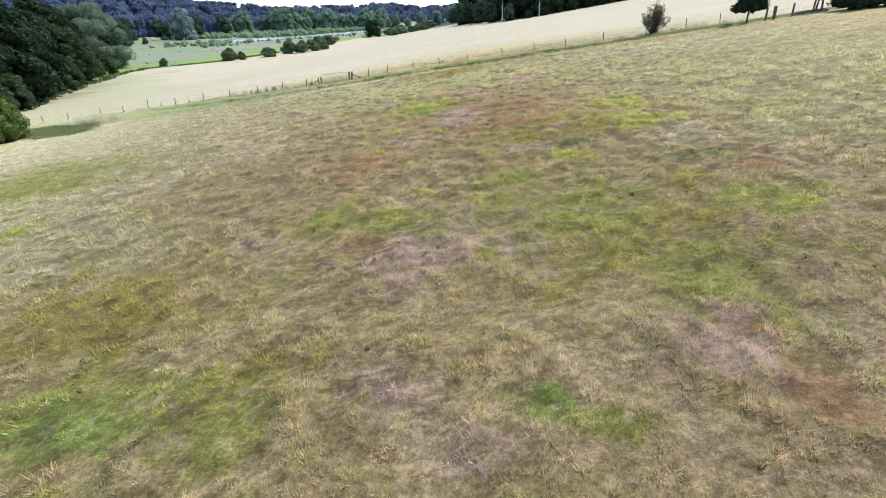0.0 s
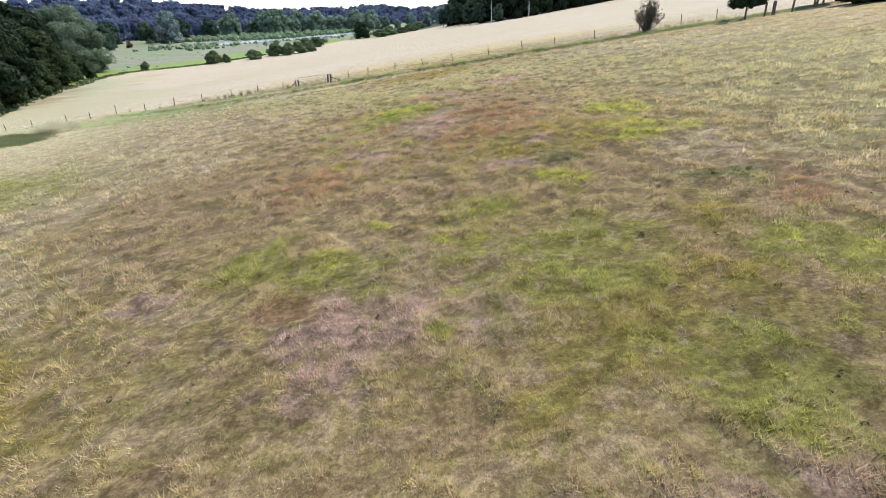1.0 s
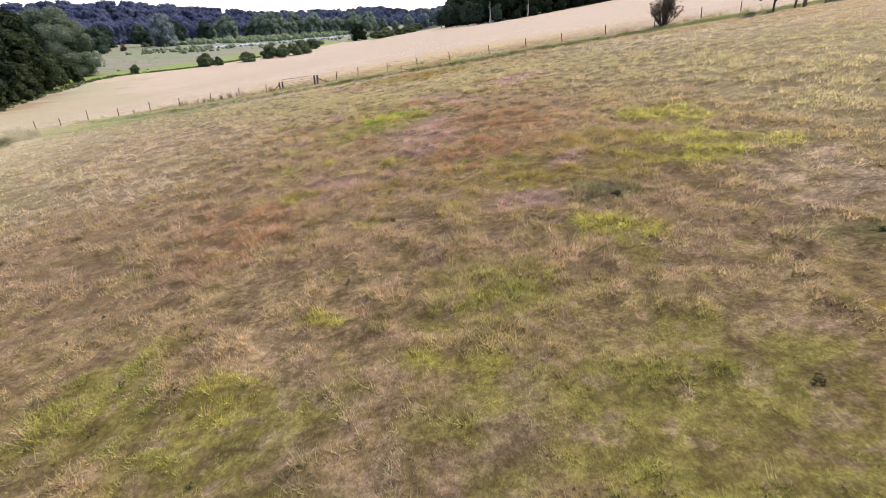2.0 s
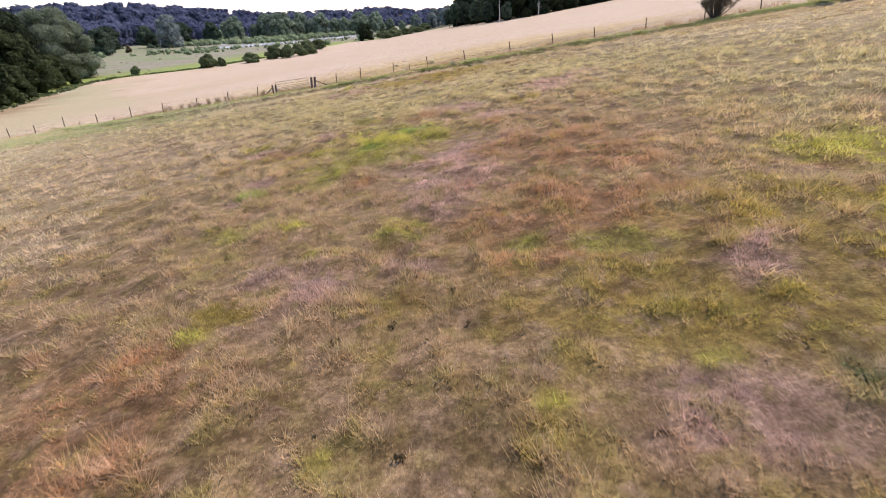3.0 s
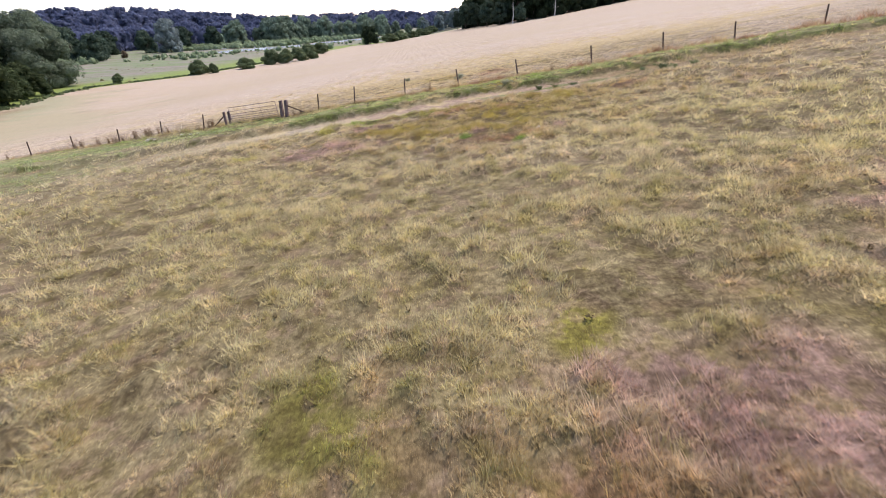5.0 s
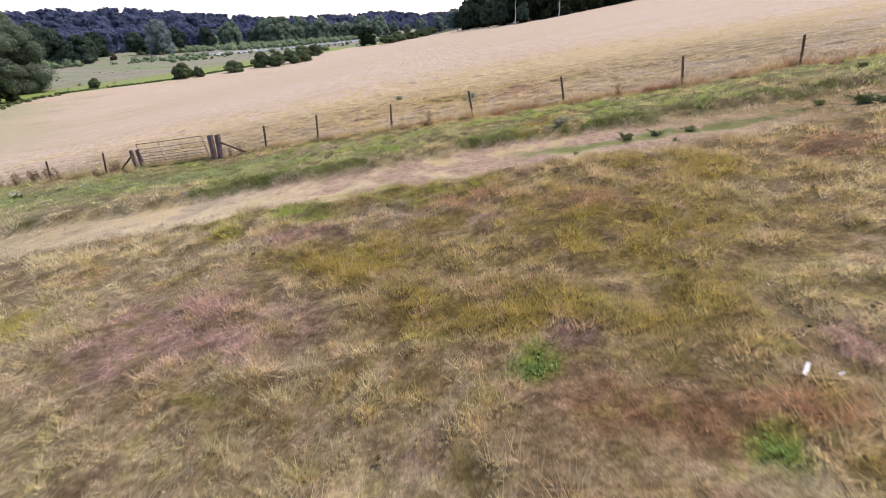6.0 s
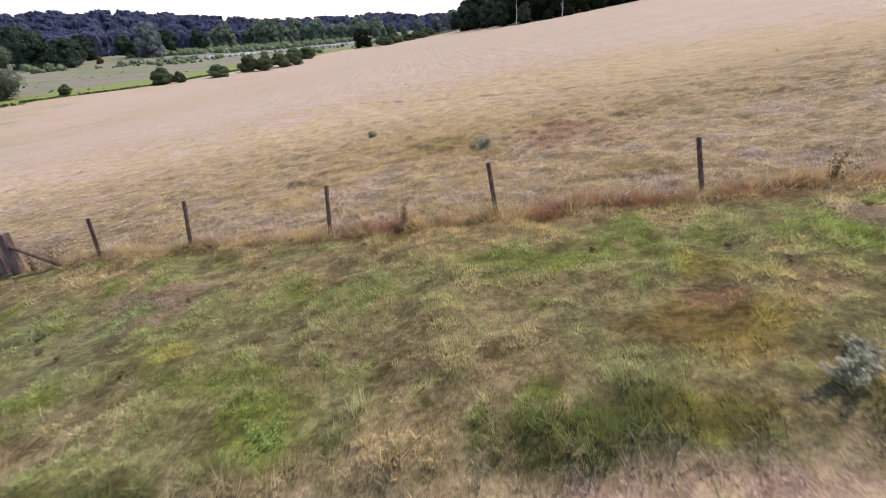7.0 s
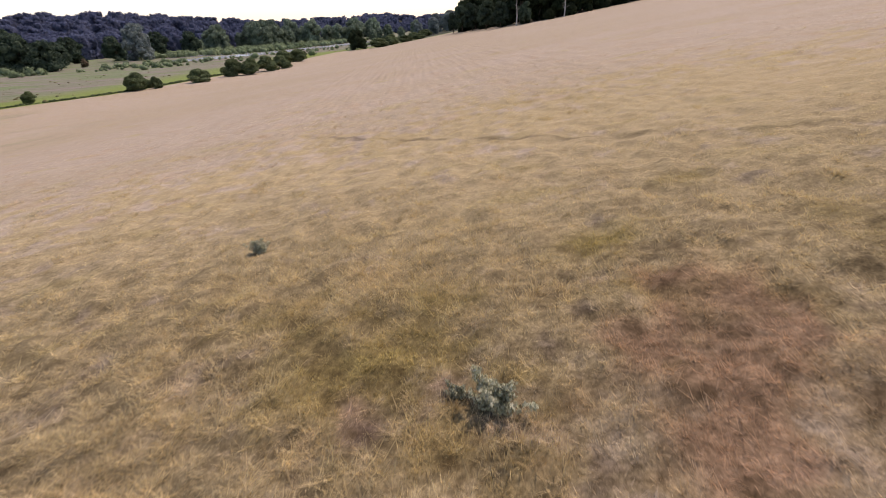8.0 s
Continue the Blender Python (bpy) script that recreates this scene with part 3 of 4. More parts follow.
# ---------------------------------------------------------------- mesh helpers
def mesh_of(name, verts, faces, material, even=False):
    """A mesh from an array of corners and an array of faces that all have as many corners."""
    verts, faces = np.asarray(verts, np.float32), np.asarray(faces, np.int32)
    m = bpy.data.meshes.new(name)
    m.vertices.add(len(verts))
    m.vertices.foreach_set("co", verts.ravel())
    k = faces.shape[1]
    m.loops.add(faces.size)
    m.loops.foreach_set("vertex_index", faces.ravel())
    m.polygons.add(len(faces))
    m.polygons.foreach_set("loop_start", np.arange(0, faces.size, k, dtype=np.int32))
    if even:
        m.polygons.foreach_set("use_smooth", np.ones(len(faces), bool))
    m.update(calc_edges=True)
    m.materials.append(material)
    return m


def child(name, data, parent, label="", at=None):
    ob = new(name, data)
    ob.parent = parent
    if at is not None:
        ob.matrix_basis = at
    if label:
        tagged(ob, label)
    return ob


def bm_mesh(name, bm, material, even=False):
    m = bpy.data.meshes.new(name)
    bm.to_mesh(m)
    bm.free()
    for f in m.polygons:
        f.use_smooth = even
    m.materials.append(material)
    return m


def tubes(runs, sides=7):
    """Tapered tubes along runs of (point, radius): corners and quads."""
    verts, faces = [], []
    for run in runs:
        base = len(verts)
        for i, (p, r) in enumerate(run):
            p = Vector(p)
            a = Vector(run[min(i + 1, len(run) - 1)][0]) - Vector(run[max(i - 1, 0)][0])
            a.normalize()
            u = a.orthogonal().normalized() if abs(a.z) < 0.95 else a.cross(Vector((0, 1, 0))).normalized()
            w = a.cross(u)
            for k in range(sides):
                q = 2 * math.pi * k / sides
                verts.append(p + (u * math.cos(q) + w * math.sin(q)) * r)
        for i in range(len(run) - 1):
            for k in range(sides):
                l = (k + 1) % sides
                faces.append((base + i * sides + k, base + i * sides + l, base + (i + 1) * sides + l, base + (i + 1) * sides + k))
        top = base + (len(run) - 1) * sides
        for k in range(1, sides - 2, 2):
            faces.append((top, top + k, top + k + 1, top + k + 2 if k + 2 < sides else top))
            faces.append((base, base + k + 1, base + k, base))
    good = [f for f in faces if len(set(f)) == 4]
    return [tuple(v) for v in verts], good


def leaves(rng, clumps, count, size, droop=0.0):
    """Small leaf sprays over the skins of round clumps (x, y, z, radius): corners and quads."""
    c = np.asarray(clumps, float)
    w = c[:, 3] ** 2
    pick = rng.choice(len(c), count, p=w / w.sum())
    d = rng.normal(size=(count, 3))
    d /= np.linalg.norm(d, axis=1)[:, None]
    d[:, 2] = np.where(d[:, 2] < -0.6, -d[:, 2], d[:, 2])
    rad = c[pick, 3] * (0.72 + 0.38 * rng.random(count) ** 0.6)
    p = c[pick, :3] + d * rad[:, None] * np.array([1, 1, 0.85])
    nrm = d + rng.normal(size=(count, 3)) * 0.4
    nrm /= np.linalg.norm(nrm, axis=1)[:, None]
    a = rng.normal(size=(count, 3))
    if droop:
        a = a * (1 - droop) + np.array([0, 0, -2.0]) * droop
    u = a - nrm * (a * nrm).sum(1)[:, None]
    u /= np.linalg.norm(u, axis=1)[:, None]
    v = np.cross(nrm, u)
    s = size * (0.6 + 0.8 * rng.random(count))[:, None]
    lo = s * (1.0 + 1.2 * droop)
    th = s * (0.55 - 0.2 * droop)
    bend = nrm * s * 0.18
    verts = np.stack([p - u * lo - bend, p + v * th, p + u * lo - bend, p - v * th], 1).reshape(-1, 3)
    return verts, np.arange(count * 4).reshape(-1, 4)


def lumps(rng, clumps, k=2, size=0.82, squash=0.85, rough=0.22):
    """Uneven rounded masses of inner foliage, one for each clump: corners and quads."""
    c = np.asarray(clumps, float)
    t = np.linspace(-1, 1, k + 1)
    a, b = np.meshgrid(t, t)
    side = np.stack([a.ravel(), b.ravel(), np.ones(a.size)], 1)
    turns = [np.array(m, float) for m in (((1, 0, 0), (0, 1, 0), (0, 0, 1)), ((1, 0, 0), (0, -1, 0), (0, 0, -1)), ((0, 0, 1), (1, 0, 0), (0, 1, 0)),
                                          ((0, 0, -1), (-1, 0, 0), (0, 1, 0)), ((1, 0, 0), (0, 0, 1), (0, -1, 0)), ((-1, 0, 0), (0, 0, -1), (0, -1, 0)))]
    ball = np.concatenate([side @ m.T for m in turns])
    ball /= np.linalg.norm(ball, axis=1)[:, None]
    i = (np.arange(k)[:, None] * (k + 1) + np.arange(k)[None, :]).ravel()
    q = np.stack([i, i + 1, i + k + 2, i + k + 1], 1)
    quads = np.concatenate([q + f * (k + 1) ** 2 for f in range(6)])
    key = np.round(ball * 50).astype(int)
    _, first, back = np.unique(key, axis=0, return_index=True, return_inverse=True)
    ball, quads = ball[first], back.ravel()[quads]
    n, v = len(c), len(ball)
    out = ball[None] * (1 + rough * rng.normal(size=(n, v)))[:, :, None] * c[:, None, 3:4] * size * np.array([1, 1, squash]) + c[:, None, :3]
    faces = quads[None] + (np.arange(n) * v)[:, None, None]
    return out.reshape(-1, 3), faces.reshape(-1, 4)


def joined(a, b):
    return np.concatenate([a[0], b[0]]), np.concatenate([a[1], b[1] + len(a[0])])


def envelope(rng, n, w, d, z0, z1, r0, r1):
    """Clumps spread through a lumpy crown of that width, depth and height, broad down to its foot."""
    out = []
    for k in range(n):
        h = (k + rng.random()) / n
        wide = math.sqrt(max(0.02, 1 - ((h - 0.36) / 0.68) ** 2))
        q, m = rng.uniform(0, 2 * math.pi), rng.random() ** 0.35
        out.append((math.cos(q) * m * wide * w * 0.5, math.sin(q) * m * wide * d * 0.5, z0 + (z1 - z0) * h, r0 + (r1 - r0) * rng.random()))
    rng.shuffle(out)
    return [tuple(o) for o in out]


def tree(name, label, seed, height, width, clumps, count, size, leaf, bark, droop=0.0, low=0.0, trunk=0.3, category="tree", group="", lump=0.16, core=0.80):
    """A tree or bush at the origin: tapered trunk with limbs, and a billowing crown of many leaf sprays."""
    rng = np.random.default_rng(seed)
    top = tagged(new(name), label, category, group)
    r = width * lump
    clumps = int(clumps * 1.25)
    cl = envelope(rng, clumps, width - 1.5 * r, width - 1.5 * r, height * low + r * 0.45, height - r * 0.8, r * 0.6, r * 1.15)
    runs = []
    bend = rng.normal(size=2) * height * 0.02
    runs.append([((bend[0] * math.sin(3 * t), bend[1] * math.sin(2.3 * t), height * (t * 0.7) - 0.15), trunk * (1.25 - t) * (1.3 if t == 0 else 1))
                 for t in (0, 0.08, 0.25, 0.45, 0.65, 0.85, 1.0)])
    for x, y, z, rr in cl[:min(14, clumps)]:
        s = max(0.12, z / height * 0.5)
        runs.append([((bend[0] * s, bend[1] * s, height * s), trunk * 0.45), ((x * 0.45, y * 0.45, height * s + (z - height * s) * 0.6), trunk * 0.28), ((x * 0.85, y * 0.85, z), trunk * 0.08)])
    child("trunk", mesh_of("trunk", *tubes(runs, 6), bark, True), top)
    sprays = leaves(rng, cl, count, size, droop)
    child("crown", mesh_of("crown", *(joined(lumps(rng, cl, 2, core * 0.86, 0.9, 0.24), sprays) if core else sprays), leaf, True), top)
    return top


def thorn_bush(name, label, seed, height, width, leaf):
    """A twiggy bush: stems fanning up from one foot, each with side twigs, and leaf sprays along them."""
    rng = np.random.default_rng(seed)
    top = tagged(new(name), label, "bush")
    runs, cl = [], []
    for k in range(95):
        q, lean = rng.uniform(0, 6.3), rng.random() ** 0.7
        reach = width * 0.5 * lean * rng.uniform(0.8, 1.1)
        up = height * math.sqrt(max(0.05, 1 - 0.8 * lean ** 2)) * rng.uniform(0.75, 1.08)
        tip = np.array((math.cos(q) * reach, math.sin(q) * reach, up))
        elbow = tip * np.array((0.55, 0.55, 0.42))
        runs.append([((0.12 * math.cos(q), 0.12 * math.sin(q), -0.1), 0.035), (tuple(elbow), 0.02), (tuple(tip), 0.005)])
        for t in (0.25, 0.45, 0.65, 0.8, 0.92):
            p = elbow * (1 - t) + tip * t
            cl.append((*p, 0.24 * (1.25 - t)))
            side = p + rng.normal(size=3) * 0.16 + np.array((0, 0, 0.12))
            runs.append([(tuple(p), 0.009), (tuple(side), 0.003)])
            cl.append((*side, 0.12))
    child("stems", mesh_of("stems", *tubes(runs, 5), BARK, True), top)
    child("leaves", mesh_of("leaves", *leaves(rng, cl, 7500, 0.055), leaf), top)
    return top


def bare_tree(name, label, seed, height, x, y):
    """A dead tree: tapered leaning trunk with broken limbs."""
    rng = np.random.default_rng(seed)
    top = tagged(new(name), label, "tree")
    lean = rng.normal(size=2) * 0.35
    at = lambda t: np.array((lean[0] * t + 0.25 * math.sin(5 * t), lean[1] * t, height * t - 0.2 * (t == 0)))
    child("trunk", mesh_of("trunk", *tubes([[(tuple(at(t)), 0.34 * (1.15 - t)) for t in (0, 0.15, 0.35, 0.55, 0.75, 0.9, 1.0)]], 8), BIRCH, True), top)
    for k in range(9):
        t, q = rng.uniform(0.35, 0.95), rng.uniform(0, 6.3)
        p, long = at(t), rng.uniform(0.8, 2.6) * (1.2 - t)
        e = p + np.array((math.cos(q) * long, math.sin(q) * long, long * rng.uniform(0.3, 1.0)))
        m = (p + e) / 2 + np.array((0, 0, -0.12))
        child("limb", mesh_of("limb", *tubes([[(tuple(p), 0.09), (tuple(m), 0.06), (tuple(e), 0.02)]], 6), BIRCH, True), top)
    top.matrix_basis = pose(x, y, float(ground(x, y)) - 0.05)


def stand(ob, x, y, turn=0, s=1.0, sz=None, sink=0.05):
    """A copy of ob on the ground at x, y."""
    return copy_thing(ob, pose(x, y, float(ground(x, y)) - sink, 0, 0, turn) @ Matrix.Diagonal((s, s, sz or s, 1)))


def move(ob, x, y, turn=0, s=1.0, sz=None, sink=0.05):
    ob.matrix_basis = pose(x, y, float(ground(x, y)) - sink, 0, 0, turn) @ Matrix.Diagonal((s, s, sz or s, 1))


# ---------------------------------------------------------------- ground sheet
def steps(lo, hi, fine, far_lo, far_hi, grow=1.09):
    """Grid lines: even between lo and hi, then ever wider."""
    mid = list(np.arange(lo, hi + 1e-6, fine))
    a, s, v = [], fine, lo
    while v > far_lo:
        s = min(s * grow, 60)
        v -= s
        a.append(v)
    b, s, v = [], fine, hi
    while v < far_hi:
        s = min(s * grow, 60)
        v += s
        b.append(v)
    return np.array(a[::-1] + mid + b)


def build_ground():
    xs, ys = steps(-9.5, 12, 0.15, -2500, 2500, 1.07), steps(22, 112, 0.15, -300, 4200, 1.065)
    gx, gy = np.meshgrid(xs, ys)
    verts = np.stack([gx, gy, ground(gx, gy)], -1).reshape(-1, 3)
    nx, ny = len(xs), len(ys)
    i = (np.arange(ny - 1)[:, None] * nx + np.arange(nx - 1)[None, :]).ravel()
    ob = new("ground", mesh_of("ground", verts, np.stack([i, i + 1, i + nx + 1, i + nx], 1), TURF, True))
    past = np.interp(gy, EY, EX) - gx
    ob.data.attributes.new("growth", "FLOAT_COLOR", "POINT").data.foreach_set("color", growth(gx, gy).ravel().astype(np.float32))
    ob.data.attributes.new("marsh", "FLOAT", "POINT").data.foreach_set("value", past.ravel().astype(np.float32))
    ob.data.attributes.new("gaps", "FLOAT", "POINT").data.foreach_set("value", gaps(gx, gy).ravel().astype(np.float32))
    tagged(ob, "rough sloping pasture, dry hay field and marshy valley floor", "ground", kind="structure")


build_ground()


def blades(name, label, seed, box, density, per, height, width, spread, keep, full=8.0, lean=0.6, reach=48.0, material=None, tall=0.25):
    """Loose grass: tussocks of narrow three-cornered blades, thick along the open middle, thinner and coarser away from it."""
    rng = np.random.default_rng(seed)
    x0, x1, y0, y1 = box
    n = int((x1 - x0) * (y1 - y0) * density)
    x, y = rng.uniform(x0, x1, n), rng.uniform(y0, y1, n)
    u = np.hypot(x + 1.5, np.maximum(0, y - 92)) / full
    u = np.maximum(u, 1)
    h = keep(x, y)
    fade = 1 - smooth(0.35 * reach, reach, u * full)
    h = h * (0.35 + 0.65 * fade)
    ok = (rng.random(n) < u ** -1.7 * np.minimum(1, fade * 1.5)) & (h > rng.random(n) * 0.3)
    x, y, h, u = x[ok], y[ok], h[ok], u[ok]
    n = len(x) * per
    q = rng.uniform(0, 2 * math.pi, n)
    uu = np.repeat(u, per)
    rad = np.abs(rng.normal(size=n)) * spread * uu ** 0.5
    bx, by = np.repeat(x, per) + np.cos(q) * rad, np.repeat(y, per) + np.sin(q) * rad
    hh = np.repeat(h, per) * height * (0.45 + 0.75 * rng.random(n)) * np.minimum(uu, 3) ** tall
    away = (0.25 + rng.random(n)) * lean * hh
    a2 = q + rng.normal(size=n) * 0.8
    z = ground(bx, by) - 0.01
    w = width * (0.6 + 0.8 * rng.random(n)) * 0.5 * uu ** 0.7
    k = rng.uniform(0, 2 * math.pi, n)
    v = np.empty((n, 3, 3), np.float32)
    v[:, 0] = np.stack([bx - np.cos(k) * w, by - np.sin(k) * w, z], 1)
    v[:, 1] = np.stack([bx + np.cos(k) * w, by + np.sin(k) * w, z], 1)
    v[:, 2] = np.stack([bx + np.cos(a2) * away, by + np.sin(a2) * away, z + hh], 1)
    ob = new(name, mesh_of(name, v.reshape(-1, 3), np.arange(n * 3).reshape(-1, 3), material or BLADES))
    if not material:
        ob.data.attributes.new("growth", "FLOAT_COLOR", "FACE").data.foreach_set("color", np.repeat(growth(x, y), per, 0).ravel().astype(np.float32))
    tagged(ob, label, "grass", kind="stuff")


def turf_height(x, y):
    p = np.abs(y - path_y(x) + 0.15)
    h = (0.12 + 1.5 * tufts(x, y) * (0.5 + wave(x, y, 1.1, 21)) + 0.2 * wave(x, y, 5, 23)) * (1 - open_here(x, y)[0])
    h = h * (0.62 + 0.38 * np.maximum(smooth(31, 38, y), 1 - smooth(-12, -8, x)))
    worn = smooth(-22, -9, x) * (1 - smooth(3, 10, x))
    h = h * (1 - (0.3 + 0.62 * worn) * (1 - smooth(0.8, 1.6, p + 0.8 * (wave(x, y, 0.7, 24) - 0.5))))
    far_edge = y - path_y(x) - 1.5 - 0.4 * (wave(x, y, 1.3, 25) - 0.5)
    h = h * (1 - 0.4 * smooth(1.8, 3.0, y - path_y(x)))
    h = h + 0.25 * np.exp(-(far_edge / 0.3) ** 2) * (0.4 + wave(x, y, 0.8, 26))
    return np.where(y < fence_y(x) - 0.15, h, 0)


def hay_height(x, y):
    h = (0.35 + 1.4 * wave(x, y, 1.4, 31) * wave(x, y, 0.5, 32) + 0.3 * wave(x, y, 6, 33)) * (1 - open_here(x, y)[0])
    h = h * (0.6 + 0.4 * smooth(100, 116, y))
    return np.where(y > fence_y(x) + 0.1, h, 0)


def hay_tussock_height(x, y):
    h = smooth(0.4, 0.75, wave(x, y, 1.2, 37)) * (0.5 + 0.6 * wave(x, y, 0.5, 38)) * (1 - open_here(x, y)[0])
    return np.where(y > fence_y(x) + 0.4, h, 0)


def rank_height(x, y):
    d = np.abs(y - fence_y(x) - 0.5 * (wave(x, y, 1.1, 41) - 0.5))
    return np.where(d < 0.45, (1 - d / 0.5) * (0.4 + 0.9 * wave(x, y, 1.4, 42)) * (0.7 + 0.3 * smooth(-6, 2, x)), 0)


def reed_height(x, y):
    d = np.hypot((x + 47.0) / 4.5, (y - 82.0 + 0.5 * (x + 47.0)) / 1.6)
    return np.clip(1.3 - d, 0, 1) * (0.5 + wave(x, y, 1.0, 51))


def ditch_height(x, y):
    d = np.hypot((x + 54.0) / 11.0, (y - 81.5 + 0.62 * (x + 54.0)) / 4.2)
    return np.clip(1.25 - d, 0, 0.8) * (0.6 + 0.6 * wave(x, y, 1.5, 52))


def tussock_height(x, y):
    here = smooth(0.45, 0.75, wave(x, y, 5.0, 27)) * 0.5 + smooth(0.35, 0.7, wave(x, y, 1.3, 28)) * 0.7
    h = here * (0.5 + 0.6 * wave(x, y, 0.6, 29)) * smooth(1.4, 2.2, np.abs(y - path_y(x)))
    return np.where(y < fence_y(x) - 0.3, h * (1 - open_here(x, y)[0]) * (0.45 + 0.55 * np.maximum(smooth(31, 38, y), 1 - smooth(-12, -8, x))), 0)


def build_grass():
    blades("grass_tussocks", "tussocks of coarse grass standing above the turf", 2, (-46, 44, 21, 100), 3.4, 56, 0.19, 0.008, 0.10, tussock_height, 8.0, 0.9, 48)
    blades("meadow_grass", "short dry and green pasture grass in tufts", 1, (-50, 48, 21, 102), 105, 9, 0.125, 0.011, 0.05, turf_height, 5.0, 0.9)
    blades("hay_grass", "tall pale hay grass standing uncut", 3, (-75, 65, 74, 165), 115, 7, 0.22, 0.010, 0.06, hay_height, 5.0, 1.6, 70, None, -0.95)
    blades("hay_tussocks", "laid-over tussocks of coarse hay grass", 4, (-30, 34, 84, 128), 3.4, 50, 0.19, 0.008, 0.11, hay_tussock_height, 7.0, 1.1, 50)
    blades("rank_grass", "tall brown dead grass along the fence", 5, (-60, 40, 74, 102), 110, 9, 0.6, 0.012, 0.06, rank_height, 10, 0.9, 60)
    blades("straw_stalks", "long pale dead grass stalks leaning from the fence bottom", 6, (-60, 40, 74, 102), 17, 5, 1.0, 0.011, 0.05, rank_height, 10, 1.1, 60, STRAW_STALK)
    blades("ditch_grass", "rank dark green grass on the ditch bank", 8, (-66, -38, 70, 92), 40, 7, 0.95, 0.05, 0.16, ditch_height, 60, 0.9, 110, DITCH)
    blades("tall_grass", "tall pale dead grass in the low corner of the pasture", 7, (-62, -38, 76, 95), 90, 6, 1.3, 0.06, 0.14, reed_height, 60, 1.7, 110, REED)


build_grass()


# ---------------------------------------------------------------- fence and gate
def post_mesh(h=1.45, r=0.05):
    bm = bmesh.new()
    bmesh.ops.create_cone(bm, cap_ends=True, segments=9, radius1=r, radius2=r * 0.92, depth=h)
    bmesh.ops.translate(bm, verts=bm.verts, vec=(0, 0, h / 2 - 0.3))
    bmesh.ops.bevel(bm, geom=[e for e in bm.edges if min(v.co.z for v in e.verts) > h - 0.35], offset=0.012, segments=2, affect="EDGES")
    return bm_mesh("post", bm, POST)


POSTS = (-104, -98, -92, -86, -80.5, -75, -69.5, -64.0, -57.1, -52.6, -47.6, -42.6, -37.5, -32.9, -28.1, -23.9, -20.0,
         -10.4, -7.55, -3.8, 0.0, 3.95, 8.6, 12.8, 16.8, 21.5, 26.4, 30.8, 34.4)


def build_fence():
    rng = random.Random(4)
    fence = tagged(new("fence"), "stock fence of weathered wooden posts and thin wire", "fence")
    data = post_mesh()
    ends = []
    for x in POSTS:
        y = float(fence_y(np.float64(x)))
        z = float(ground(x, y))
        back = -15 if -9 < x < 6 else 0
        aside = -8 if -1 < x < 6 else max(-8, min(8, -0.6 * (x + 2)))
        m = pose(x, y, z, back + rng.uniform(-4, 2), aside + rng.uniform(-1.5, 1.5), 0) @ Matrix.Diagonal((1, 1, rng.uniform(0.95, 1.06), 1))
        child("post", data, fence, at=m)
        ends.append((x, m))
    for h in (0.35, 0.7, 1.02):
        for (xa, a), (xb, b) in zip(ends, ends[1:]):
            if xa < -10.5 < xb + 0.2 and xb > -19:
                continue
            p, q = a @ Vector((0, -0.055, h)), b @ Vector((0, -0.055, h))
            mid = (p + q) / 2 - Vector((0, 0, 0.02))
            child("wire", mesh_of("wire", *tubes([[(p, 0.0016), (mid, 0.0016), (q, 0.0016)]], 4), RUSTY), fence)


build_fence()


def bar(p, q, r, sides=8, r2=None):
    return tubes([[(p, r), (q, r2 or r)]], sides)


def square_post(w, h, slope=0.03):
    bm = bmesh.new()
    bmesh.ops.create_cube(bm, size=1)
    for v in bm.verts:
        v.co = Vector((v.co.x * w, v.co.y * w, (v.co.z + 0.5) * h - 0.35 + (slope if v.co.z > 0 and v.co.x > 0 else 0)))
    bmesh.ops.bevel(bm, geom=list(bm.edges), offset=0.015, segments=2, affect="EDGES")
    return bm_mesh("gate_post", bm, OAK)


